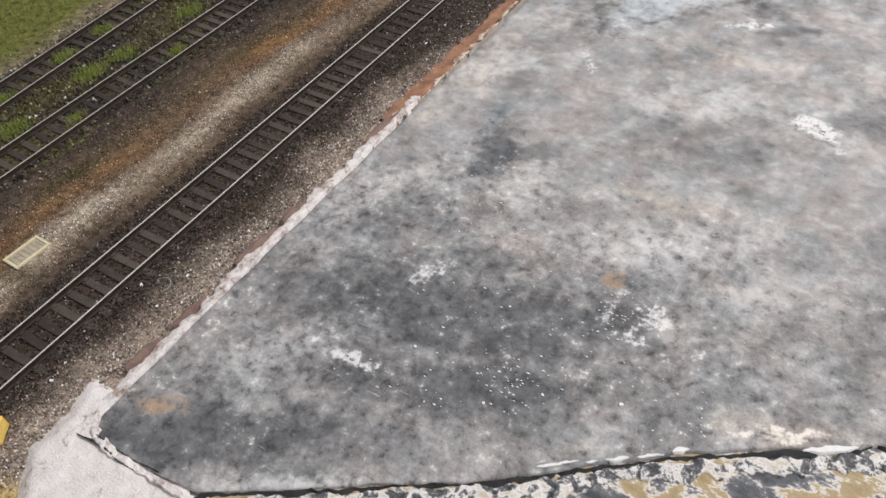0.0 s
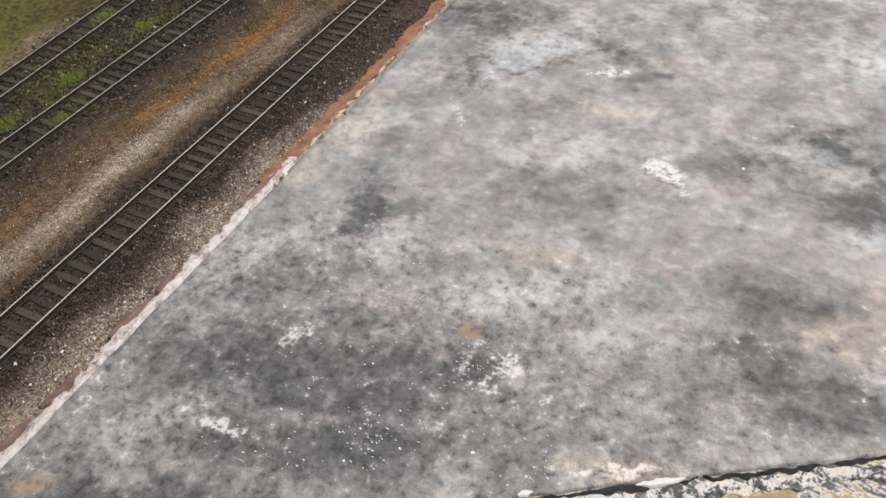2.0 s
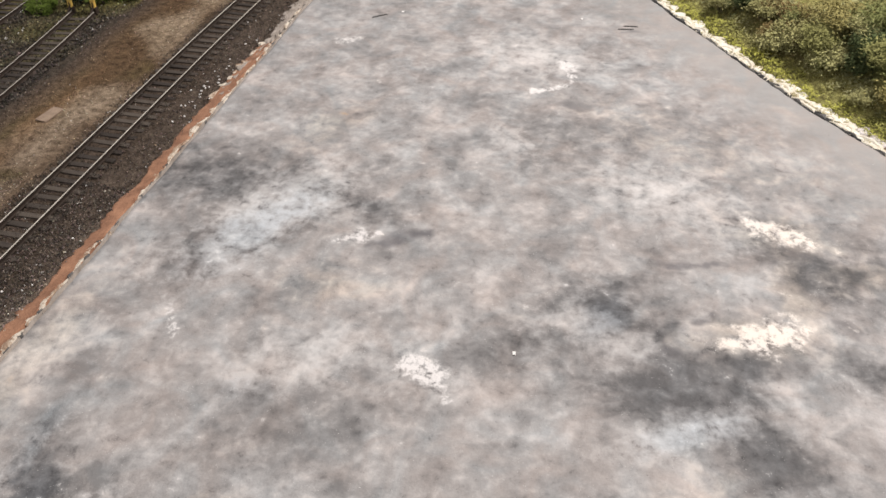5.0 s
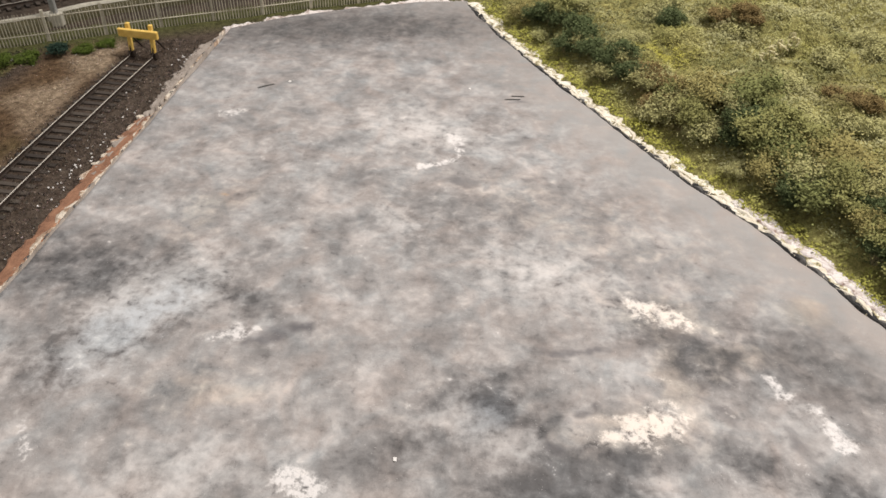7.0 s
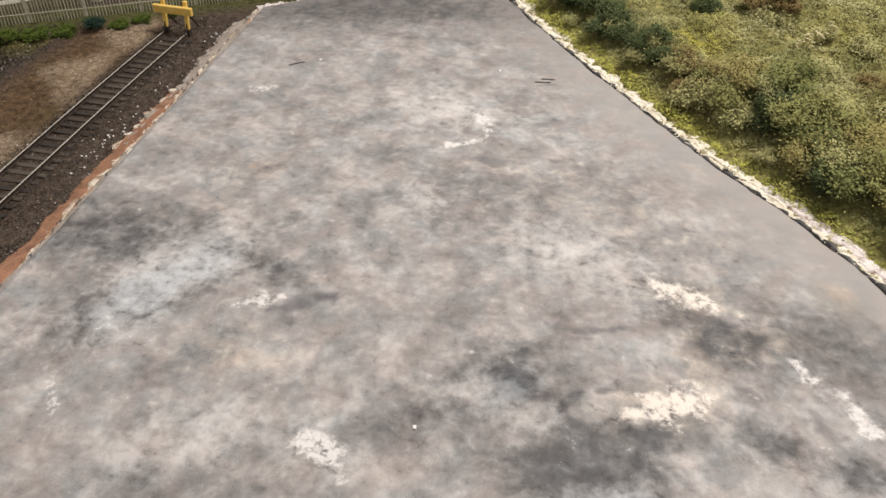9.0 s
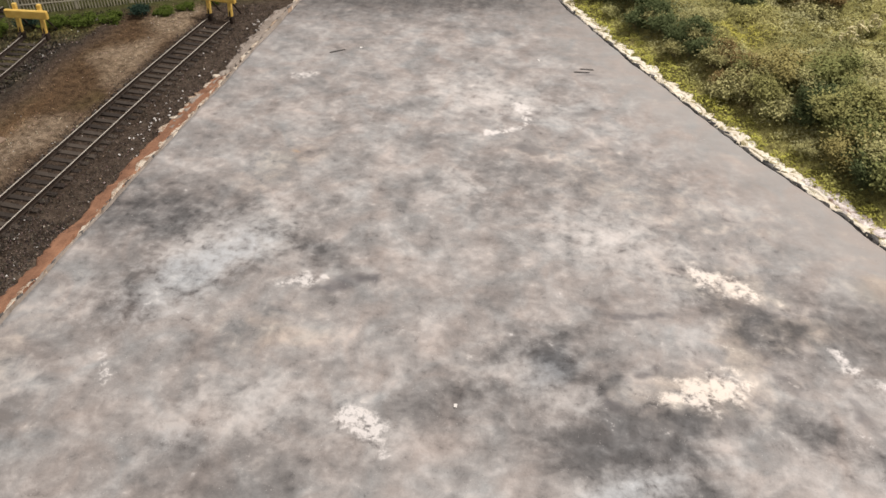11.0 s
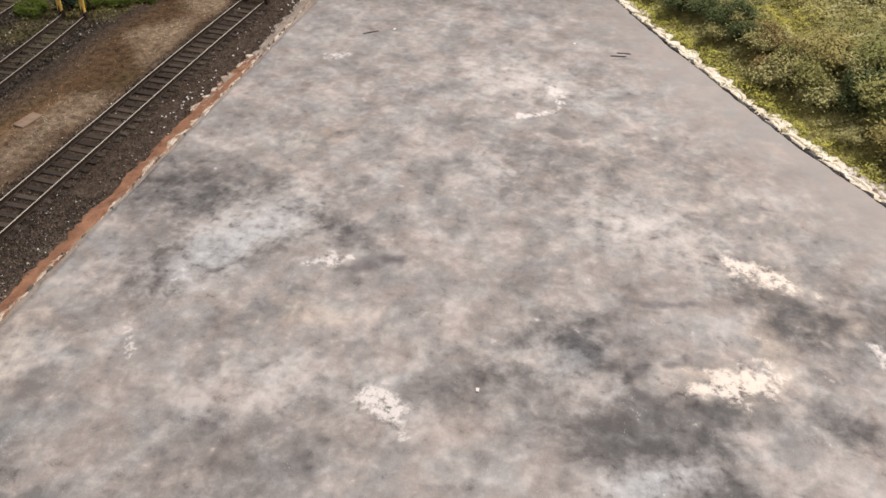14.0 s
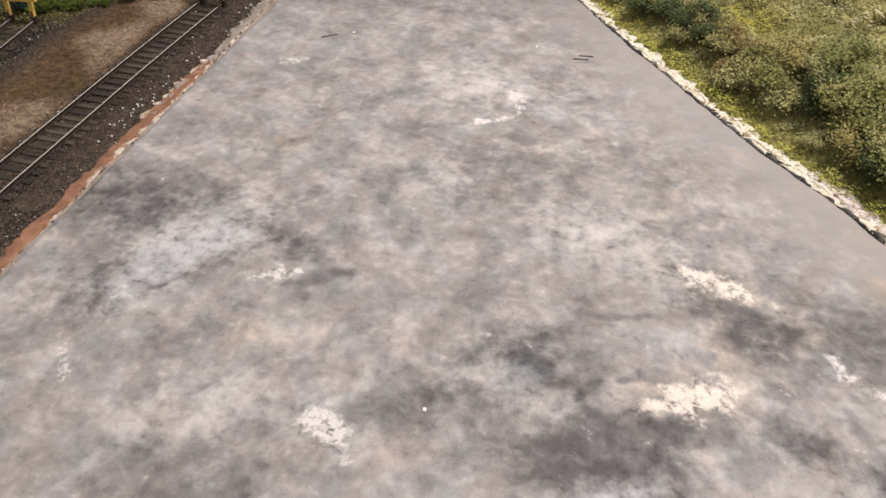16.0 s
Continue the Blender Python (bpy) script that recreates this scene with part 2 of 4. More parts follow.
YARD = yard_material()
APRON = apron_material()
PLASTER = edging_material("bare_plaster", [(0.32, (0.09, 0.065, 0.055)), (0.39, (0.3, 0.2, 0.16)), (0.46, (0.6, 0.53, 0.5)), (0.56, (0.84, 0.79, 0.77)), (0.7, (0.72, 0.62, 0.5))])
PLASTER_SOFT = edging_material("smooth_pink_plaster", [(0.31, (0.16, 0.13, 0.12)), (0.36, (0.48, 0.4, 0.36)), (0.43, (0.7, 0.63, 0.6)), (0.6, (0.8, 0.75, 0.73)), (0.7, (0.76, 0.64, 0.48))])
PLASTER_WARM = edging_material("limewashed_plaster", [(0.36, (0.06, 0.055, 0.045)), (0.43, (0.22, 0.19, 0.1)), (0.475, (0.5, 0.43, 0.26)), (0.52, (0.88, 0.84, 0.73)), (0.61, (0.84, 0.79, 0.7)), (0.7, (0.45, 0.22, 0.13))])
RED_EARTH = mottled("red_earth", (0.14, 0.066, 0.042), (0.5, 0.265, 0.16), 120, 0.95, 0.8, 0.0, 1800)
LIP = edging_material("flaking_lip", [(0.36, (0.2, 0.12, 0.08)), (0.46, (0.45, 0.33, 0.24)), (0.54, (0.74, 0.68, 0.58)), (0.66, (0.6, 0.45, 0.33))])
CHIP = mottled("white_plaster_chip", (0.68, 0.66, 0.65), (0.86, 0.84, 0.82), 500, 0.85, 0.5)
CHIP_WARM = mottled("warm_white_chip", (0.6, 0.52, 0.38), (0.95, 0.9, 0.8), 260, 0.85, 0.6)
RAMP = mottled("beige_plaster_skirt", (0.2, 0.165, 0.135), (0.5, 0.44, 0.39), 90, 0.9, 0.7)
DARK_CRUMB = mottled("dark_grey_crumb", (0.05, 0.05, 0.052), (0.2, 0.19, 0.18), 300, 0.9, 0.7)
PINK_BROWN = mottled("pinkish_brown_plaster", (0.13, 0.08, 0.065), (0.34, 0.23, 0.19), 160, 0.9, 0.7)
FRONT_LIP = edging_material("chipped_front_lip", [(0.4, (0.05, 0.05, 0.054)), (0.475, (0.15, 0.15, 0.155)), (0.495, (0.4, 0.38, 0.37)), (0.52, (0.78, 0.75, 0.73)), (0.6, (0.62, 0.53, 0.42))])
CRACK = mottled("black_gap", (0.012, 0.012, 0.013), (0.06, 0.058, 0.058), 300, 0.9, 0.6)
SOIL = by_attribute("scatter_soil", "tint", 0.95, 0.8, 2500, 0.6, 2200, 0.15, 0.55)
GRAIN = by_attribute("ballast_stone", "tint", 0.85, 0.0, 3000, 0.25, 4000, 0.3)
LEAF = by_attribute("foliage_flock", "tint", 0.9, 0.0, 3000, 0.06, 1500, 0.05)
soften(LEAF, 0.8)
RAIL_SIDE = mottled("rusty_rail_side", (0.018, 0.013, 0.01), (0.055, 0.037, 0.027), 300, 0.8, 0.4)
# rail heads: pale base colours stand in for the room light they reflect
RAIL_TOP = mottled("polished_rail_head_painted_glint", (0.6, 0.55, 0.47), (0.86, 0.81, 0.72), 500, 0.35, 0.1, 0.35)
RAIL_DULL = mottled("dull_rail_head_painted_glint", (0.42, 0.39, 0.34), (0.68, 0.63, 0.56), 500, 0.5, 0.1, 0.35)
DARK_EARTH = mottled("dark_mossy_earth", (0.03, 0.03, 0.014), (0.1, 0.085, 0.045), 260, 0.95, 0.8, 0.0, 1800)
SLEEPER = mottled("weathered_sleeper", (0.04, 0.032, 0.027), (0.092, 0.075, 0.061), 350, 0.85, 0.6, 0.0, 2500, 0.5)
YELLOW = mottled("yellow_paint", (0.68, 0.42, 0.08), (0.92, 0.66, 0.2), 260, 0.6, 0.3)
CREAM = mottled("worn_cream_paint", (0.5, 0.42, 0.26), (0.76, 0.68, 0.46), 500, 0.7, 0.3)
FENCE = mottled("grey_cream_fence_plastic", (0.3, 0.275, 0.215), (0.58, 0.535, 0.43), 260, 0.7, 0.2, 0.0, 2500, 0.3)
CONCRETE = mottled("pale_concrete", (0.34, 0.32, 0.26), (0.58, 0.55, 0.47), 220, 0.9, 0.6)
STEEL_GREY = mottled("grey_mast_paint", (0.2, 0.2, 0.19), (0.34, 0.34, 0.32), 220, 0.6, 0.2)
COVER = mottled("cast_cover", (0.28, 0.235, 0.17), (0.52, 0.45, 0.33), 420, 0.85, 0.5)
WOOD = mottled("grey_brown_board", (0.2, 0.14, 0.1), (0.36, 0.27, 0.2), 260, 0.9, 0.4)
STRAW = mottled("pale_dry_stem", (0.42, 0.37, 0.2), (0.74, 0.68, 0.42), 500, 0.9, 0.0)
TWIG = mottled("dry_twig", (0.12, 0.1, 0.05), (0.4, 0.36, 0.2), 500, 0.9, 0.0)
WHITE_CHIP = mottled("white_chip", (0.66, 0.64, 0.61), (0.86, 0.84, 0.82), 700, 0.8, 0.2)
DARK_CHIP = mottled("dark_chip", (0.03, 0.03, 0.03), (0.1, 0.095, 0.09), 700, 0.8, 0.2)
BOARD = mottled("baseboard_ply", (0.28, 0.2, 0.12), (0.42, 0.32, 0.2), 40, 0.8, 0.2, 0.0, 400)


# ---- building helpers ----
rng = np.random.default_rng(7)


def fbm(x, y, scale, octaves=4, seed=0.0):
    """Fractal noise, about -1 to 1, of plan centimetres."""
    return noise.fractal(Vector((x * scale + seed, y * scale - seed * 0.7, seed * 1.3)), 1.0, 2.1, octaves)


def mesh_of(name, verts, faces, mats, smooth=False, tint=None):
    """A mesh from arrays of vertices (cm) and faces of one size."""
    verts, faces = np.asarray(verts, float) * CM, np.asarray(faces, int)
    me = bpy.data.meshes.new(name)
    n, k = faces.shape
    me.vertices.add(len(verts))
    me.vertices.foreach_set("co", verts.ravel())
    me.loops.add(n * k)
    me.loops.foreach_set("vertex_index", faces.ravel())
    me.polygons.add(n)
    me.polygons.foreach_set("loop_start", np.arange(n) * k)
    me.polygons.foreach_set("use_smooth", np.full(n, smooth))
    for m in mats:
        me.materials.append(m)
    if tint is not None:
        a = me.attributes.new("tint", "FLOAT_COLOR", "POINT")
        a.data.foreach_set("color", np.c_[tint, np.ones(len(tint))].ravel())
    me.update(calc_edges=True)
    return me


def part(name, bm, mat, parent, label=""):
    """Links a bmesh (cm) as one mesh under a thing."""
    me = bpy.data.meshes.new(name)
    bmesh.ops.scale(bm, vec=(CM, CM, CM), verts=bm.verts)
    bm.to_mesh(me)
    bm.free()
    for m in mat if isinstance(mat, (list, tuple)) else (mat,):
        me.materials.append(m)
    ob = new(name, me)
    if parent is not None:
        ob.parent = parent
    return tagged(ob, label)


def thing(name, x, y, z, rz=0.0, label="", category="", group="", kind=""):
    ob = new(name)
    ob.empty_display_size = 0.01
    ob.matrix_world = pose(x * CM, y * CM, z * CM, 0, 0, rz)
    return tagged(ob, label, category, group, kind)


def box(bm, lo, hi, bevel=0.0, m=None):
    """A box from corner to corner, its edges rounded off by bevel."""
    g = bmesh.ops.create_cube(bm, size=1.0)
    c = [(a + b) / 2 for a, b in zip(lo, hi)]
    bmesh.ops.scale(bm, vec=[b - a for a, b in zip(lo, hi)], verts=g["verts"])
    bmesh.ops.translate(bm, vec=c, verts=g["verts"])
    vs = g["verts"]
    if bevel:
        es = list({e for v in vs for e in v.link_edges})
        r = bmesh.ops.bevel(bm, geom=es, offset=bevel, segments=1, affect="EDGES")
        vs = list({v for f in r["faces"] for v in f.verts} | {v for v in vs if v.is_valid})
    if m is not None:
        bmesh.ops.transform(bm, matrix=m, verts=vs)
    return bm


def tube(bm, pts, r0, r1=None, n=6):
    """A round bar along points, from radius r0 to r1."""
    r1 = r0 if r1 is None else r1
    rings = []
    for i, p in enumerate(pts):
        a, b = Vector(pts[max(i - 1, 0)]), Vector(pts[min(i + 1, len(pts) - 1)])
        q = (b - a).to_track_quat("Z", "Y")
        r = r0 + (r1 - r0) * i / (len(pts) - 1)
        rings.append([bm.verts.new(Vector(p) + q @ Vector((r * math.cos(2 * math.pi * k / n), r * math.sin(2 * math.pi * k / n), 0))) for k in range(n)])
    for a, b in zip(rings, rings[1:]):
        for k in range(n):
            bm.faces.new((a[k], a[(k + 1) % n], b[(k + 1) % n], b[k]))
    bm.faces.new(rings[0][::-1])
    bm.faces.new(rings[-1])
    return bm


def along(points, v, axis=1):
    """The other coordinate of a broken line at the value v of one axis."""
    p = sorted(points, key=lambda q: q[axis])
    return float(np.interp(v, [q[axis] for q in p], [q[1 - axis] for q in p]))


# ---- plan ----
TRACK_1 = -20.865
YARD_LEFT = -16.1
FRONT = [(-15.6, 5.3), (-11.4, 5.5), (-4.3, 10.0), (0.4, 13.7), (6.0, 17.2), (12.6, 21.3), (33.0, 34.0)]
RIGHT = [(1.1, 78.9), (4.5, 72.4), (9.9, 64.0), (15.9, 55.2), (20.9, 49.0), (24.6, 43.2), (33.0, 34.0)]
TOP = [(-16.4, 69.6), (-12.7, 72.6), (-7.9, 75.5), (-2.6, 78.0), (1.1, 78.9)]
FENCE_LINE = [(-36.0, 61.4), (-27.6, 66.2), (-24.9, 67.9), (-20.3, 70.7), (-16.1, 72.9), (-12.8, 75.1), (-8.3, 77.4), (-1.5, 80.8)]


def right_distance(x, y):
    """How far a plan point lies outside the yard's right-hand edge, about."""
    return (x - along(RIGHT, y)) * 0.82


def track_1(y):
    return TRACK_1 + (0.22 * ((y - 50) / 13) ** 2 if y > 50 else 0.0)


def track_2(y):
    return -30.37 - (1.25 * ((y - 40) / 18) ** 2 if y > 40 else 0.0)


def track_3(y):
    return -35.1 - 0.06 * (y - 16)


def bank_height(x, y):
    """The planted bank that rises beyond the yard."""
    d = right_distance(x, y)
    if d < 1.0:
        return -0.15
    s = min(1.0, (d - 1.0) / 5.0)
    h = 1.9 * s * s * (3 - 2 * s) + 0.06 * max(0.0, d - 6.0)
    return h + s * (1.0 * fbm(x, y, 0.16, 3, 3.1) + 0.5 * fbm(x, y, 0.45, 3, 8.2))


# ---- the ground sheet ----
def blend(a, b, f):
    f = min(1.0, max(0.0, f))
    return tuple(p + (q - p) * f for p, q in zip(a, b))


DARK_BALLAST, BROWN, SAND, ORANGE = (0.07, 0.054, 0.044), (0.13, 0.096, 0.07), (0.4, 0.34, 0.28), (0.26, 0.145, 0.065)
GREEN, OLIVE, PALE_EARTH = (0.13, 0.14, 0.04), (0.12, 0.11, 0.04), (0.33, 0.275, 0.235)


def soil_tint(x, y):
    """Scatter colours: dark ballast on the tracks, sand and rust-coloured strips between, grass beyond."""
    w = x + 0.7 * fbm(x, y, 0.12, 3, 1.0) + 0.25 * fbm(x, y, 0.6, 3, 5.0)
    patch = fbm(x, y, 0.25, 4, 9.0)
    c = BROWN
    if w > -19.6:
        c = blend(DARK_BALLAST, PALE_EARTH, (w + 18.9) / 1.6 + 0.5 * patch - max(0.0, (y - 24) / 18) + 0.35 * max(0.0, min(1.0, (17 - y) / 6)))
        if y > 30:
            c = blend(c, (0.082, 0.066, 0.056), 0.6)
    elif w > -22.4:
        c = DARK_BALLAST
    elif w > -28.6:
        u = -w - 22.4
        c = blend(DARK_BALLAST, BROWN, u / 0.7)
        c = blend(c, SAND, (1 - abs(u - 1.7) / 1.1) * (0.9 + 0.9 * patch) * (1.0 + max(0.0, (16 - y) / 14) if y < 20 else max(0.35, 1 - (y - 20) / 16)))
        c = blend(c, ORANGE, (1 - abs(u - 3.4) / 1.1) * (0.75 + 1.3 * fbm(x, y, 0.11, 3, 13.0)))
        c = blend(c, (0.075, 0.062, 0.03), (1 - abs(u - 4.3) / 0.8) * (0.5 + 1.2 * patch))
        c = blend(c, DARK_BALLAST, (u - 4.6) / 1.0)
        if y > 38:
            c = blend(c, blend((0.1, 0.066, 0.04), (0.25, 0.2, 0.15), 0.2 + 1.6 * patch + 0.5 * (1 - abs(u - 1.6) / 1.2)), (y - 38) / 10 * (1 - abs(u - 2.8) / 3.2) * 0.9)
    elif w > -37.2:
        c = blend((0.058, 0.048, 0.04), OLIVE, 0.15 + 0.9 * fbm(x, y, 0.2, 3, 21.0))
    else:
        c = blend((0.2, 0.17, 0.12), GREEN, (-w - 38.0) / 1.3 + 0.9 * patch)
        c = blend(c, (0.085, 0.072, 0.036), (y - 27) / 9 + 0.5 * patch)
    if y < 4.0 and x > -19.0:
        c = blend(c, (0.42, 0.32, 0.13), (4.0 - y) / 1.2 + patch)
    if y > 60 and x < 3:
        fd = y - along(FENCE_LINE, x, 0)
        c = blend(c, (0.07, 0.075, 0.03), (fd + 3.0) / 2.5)
        if fd > 2.5:
            c = blend((0.07, 0.055, 0.045), (0.05, 0.042, 0.036), 0.5 + patch)
    if right_distance(x, y) > 0.2 and y > 34:
        c = blend((0.28, 0.27, 0.11), (0.17, 0.17, 0.065), 0.5 + patch)
    return c


def inside_yard(x, y, m=0.0):
    return YARD_LEFT - 0.1 + m < x < along(RIGHT, y) - m and along(FRONT, x, 0) + m < y < (along(TOP, x, 0) if x < 1.1 else 78.9) - m


def ground_height(x, y):
    if inside_yard(x, y, 0.2):
        return -0.9
    if y > 34 and right_distance(x, y) > 0.5:
        return bank_height(x, y) - 0.25
    z = -0.44 + 0.05 * fbm(x, y, 0.8, 3, 2.0)
    if -29.0 < x < -22.8 and y < 66:
        z += 0.1
    return z


def build_ground():
    xs, ys = np.arange(-60, 56.1, 0.4), np.arange(-16, 104.1, 0.4)
    verts, tint = [], []
    for y in ys:
        for x in xs:
            verts.append((x, y, ground_height(float(x), float(y))))
            tint.append(soil_tint(float(x), float(y)))
    nx = len(xs)
    i = (np.arange(len(ys) - 1)[:, None] * nx + np.arange(nx - 1)).ravel()
    me = mesh_of("ground", verts, np.c_[i, i + 1, i + nx + 1, i + nx], [SOIL], True, np.array(tint))
    return tagged(new("ground", me), "brown, grey and rust-coloured scatter on the layout board", "ground", kind="structure")


def build_board():
    bm = box(bmesh.new(), (-60, -16, -4), (56, 104, -1.2), 0.3)
    return tagged(part("floor", bm, BOARD, None), "plywood board that carries the model", "baseboard", kind="structure")


# ---- the yard ----
# Paint strokes on the yard, each a centre, half length, half width, angle and strength.
# soft dark washes, blue-black washes, small dark smudges, white haze, bare plaster, warm cream washes and bluish ones
WASHES = [
    (-8.1, 15.2, 6.3, 1.9, 19, 0.75), (-6.0, 12.8, 3.5, 1.0, 27, 0.75), (-11.9, 7.5, 4.2, 1.0, 31, 0.8), (-12.0, 8.5, 2.5, 1.2, 36, 0.45), (-9.5, 11.3, 2.2, 0.9, 12, 0.6),
    (8.0, 32.0, 2.6, 0.8, 7, 0.75), (-13.0, 17.6, 2.6, 1.1, 33, 0.5), (-3.3, 27.8, 2.8, 1.6, 25, 0.5), (6.3, 25.3, 2.1, 1.3, 27, 0.75), (6.5, 22.1, 1.7, 1.1, -29, 0.9),
    (8.8, 21.2, 1.8, 0.9, 32, 0.9), (-13.1, 41.0, 2.7, 1.6, 69, 0.6), (-10.6, 36.7, 2.8, 1.4, 35, 0.5), (4.1, 48.8, 2.9, 2.3, -9, 0.4), (-3.0, 28.2, 2.2, 1.4, 32, 0.4),
    (-7.5, 71.4, 9.6, 2.4, 15, 0.6), (20.3, 40.6, 3.4, 2.1, -32, 0.7),
]
SLATE = [
    (6.9, 36.3, 1.9, 1.1, -29, 0.6), (9.3, 32.2, 2.3, 1.0, 3, 0.6), (12.7, 30.4, 1.7, 1.1, -39, 0.65), (6.4, 36.8, 1.8, 0.9, 18, 0.55), (10.4, 33.0, 2.0, 1.4, -15, 0.6),
    (9.4, 35.5, 1.2, 0.4, -106, 0.6), (17.0, 34.8, 1.4, 0.8, -21, 0.5), (-11.2, 23.3, 1.5, 0.7, 90, 0.7), (3.9, 33.5, 2.4, 1.2, 23, 0.35), (15.3, 40.4, 2.5, 1.0, -20, 0.5),
    (13.1, 30.0, 1.9, 1.3, -13, 0.5), (-12.7, 41.4, 3.6, 2.0, 4, 0.5), (19.8, 34.1, 1.2, 0.7, -8, 0.6), (-4.8, 40.6, 2.1, 0.7, -19, 0.5), (7.2, 35.5, 1.4, 0.7, 20, 0.65),
    (12.1, 33.9, 1.4, 0.6, 13, 0.65), (15.6, 39.4, 1.8, 0.8, -23, 0.5),
]
SMUDGES = [
    (-2.9, 38.5, 1.5, 0.4, 35, 1), (10.2, 39.6, 1.9, 0.3, 12, 0.8), (-14.6, 5.8, 0.7, 0.2, 15, 0.8), (9.1, 39.5, 1.4, 0.3, 5, 0.7), (-3.0, 38.7, 1.3, 0.4, 39, 0.8),
    (6.1, 40.5, 1.0, 0.1, 111, 0.5), (-2.8, 38.6, 1.5, 0.6, 34, 0.8), (4.2, 51.8, 0.9, 0.5, -5, 0.7), (14.8, 41.4, 1.0, 0.3, -30, 0.7), (-14.8, 17.1, 1.3, 0.3, 0, 0.5),
    (10.8, 34.8, 1.3, 0.3, -21, 0.5), (-3.2, 43.0, 1.0, 0.3, 3, 0.4), (6.5, 61.8, 0.9, 0.3, 17, 0.7), (10.6, 36.4, 0.7, 0.3, 29, 0.9), (9.6, 34.4, 0.7, 0.4, -24, 0.8),
    (16.2, 37.1, 0.8, 0.3, -51, 0.7), (19.1, 36.0, 1.3, 0.3, -72, 0.7),
]
HAZES = [
    (-12.5, 11.0, 1.9, 0.6, 53, 0.45), (-2.2, 22.0, 2.3, 0.8, 37, 0.65), (-9.2, 22.5, 1.3, 0.8, 55, 0.6), (-14.3, 19.4, 2.0, 0.7, 54, 0.5), (-8.8, 7.2, 2.0, 0.2, 30, 0.8),
    (-9.0, 38.7, 3.2, 1.1, 56, 0.8), (-9.8, 39.3, 2.7, 1.1, 63, 0.85), (-3.4, 31.1, 1.2, 0.8, 39, 0.5), (8.5, 44.6, 1.7, 1.2, 24, 0.7), (10.1, 30.8, 1.9, 0.5, 31, 0.7),
    (6.7, 34.9, 1.2, 0.8, -20, 0.65), (1.0, 57.3, 2.8, 1.5, -12, 0.7), (1.2, 47.3, 1.3, 0.6, -43, 0.5), (12.1, 22.8, 1.4, 0.7, -16, 0.75), (-15.0, 28.9, 1.9, 1.1, 64, 0.6),
    (9.0, 44.5, 2.2, 1.3, -26, 0.6), (-4.1, 31.2, 1.8, 0.6, 6, 0.45),
]
BARE = [
    (3.1, 55.8, 1.5, 0.3, -74, 0.7), (-1.9, 18.3, 0.7, 0.3, -6, 1), (-2.3, 17.1, 0.4, 0.2, -18, 1), (-10.4, 11.7, 0.7, 0.2, 5, 0.9), (-9.8, 16.4, 0.8, 0.3, 54, 0.7),
    (0.4, 31.2, 1.4, 0.6, -29, 0.9), (-4.6, 38.4, 0.9, 0.4, 13, 0.8), (14.2, 42.6, 1.5, 0.7, -23, 0.8), (13.1, 36.0, 2.0, 0.7, 21, 1), (1.9, 53.4, 1.3, 0.3, 36, 1),
    (20.5, 36.9, 1.2, 0.4, -72, 0.9), (18.8, 38.7, 1.0, 0.4, -67, 0.8), (12.3, 35.3, 1.1, 0.5, -11, 0.95), (-10.4, 31.6, 1.0, 0.2, 114, 0.8), (-11.4, 57.2, 0.9, 0.4, 29, 0.7),
    (-3.4, 18.0, 0.9, 0.1, 83, 0.6), (3.1, 16.0, 1.3, 0.3, 29, 0.8),
]
CREAMS = [
    (-3.8, 24.1, 1.9, 0.6, 2, 0.8), (3.0, 16.0, 1.6, 0.4, 25, 1), (-15.2, 28.4, 4.4, 1.3, 88, 0.7), (9.3, 25.2, 3.1, 1.3, 57, 0.8), (-4.3, 35.0, 1.6, 0.8, 15, 0.7),
    (13.0, 35.8, 2.2, 1.0, 15, 1), (14.5, 38.6, 1.9, 0.6, -82, 0.9), (14.2, 42.4, 2.1, 1.0, -20, 0.8), (17.1, 40.2, 1.5, 0.7, 23, 0.7), (14.8, 42.9, 1.4, 0.8, -13, 0.8),
    (20.9, 43.9, 0.8, 0.7, -34, 0.9), (-14.9, 28.8, 2.0, 1.1, 70, 0.6), (-9.0, 47.0, 2.2, 1.2, 60, 0.6), (-5.1, 35.5, 1.7, 0.9, 29, 0.5), (10.5, 49.0, 6.6, 2.0, -25, 0.4),
    (-2.6, 12.2, 0.7, 0.2, 42, 0.9),
]
BLUES = [
    (-12.3, 25.1, 1.7, 0.3, 82, 0.9), (-12.2, 25.5, 1.7, 0.4, 90, 1), (-8.9, 38.5, 2.9, 1.2, 61, 0.8), (7.1, 36.1, 1.0, 0.8, -29, 0.8), (10.2, 30.7, 1.9, 0.6, 32, 0.7),
    (-7.5, 10.3, 0.6, 0.4, 90, 0.6), (-6.0, 53.7, 1.4, 1.1, 13, 0.5), (-6.0, 29.1, 1.0, 0.6, 9, 0.6), (-10.3, 35.3, 2.3, 2.1, -3, 0.5), (-10.5, 37.6, 1.3, 0.8, 83, 0.7),
    (-12.2, 11.0, 1.2, 0.6, -118, 0.4),
]
OCHRES = [(-3.9, 19.3, 0.4, 0.3, 0, 0.9), (-14.7, 7.2, 0.9, 0.35, 25, 0.6), (-14.9, 27.6, 0.4, 0.3, 0, 0.3), (-8.6, 48.5, 0.35, 0.25, 0, 0.5)]


def stain(stains, x, y, ragged):
    """Strength of the strongest stain at a plan point; ragged shifts its rim."""
    s = 0.0
    for a, b, r, k in stains:
        d = math.hypot(x - a, (y - b) * 0.85) / r + ragged
        if d < 1.6:
            s = max(s, k * min(1.0, max(0.0, 1.45 - d) / 0.9))
    return s


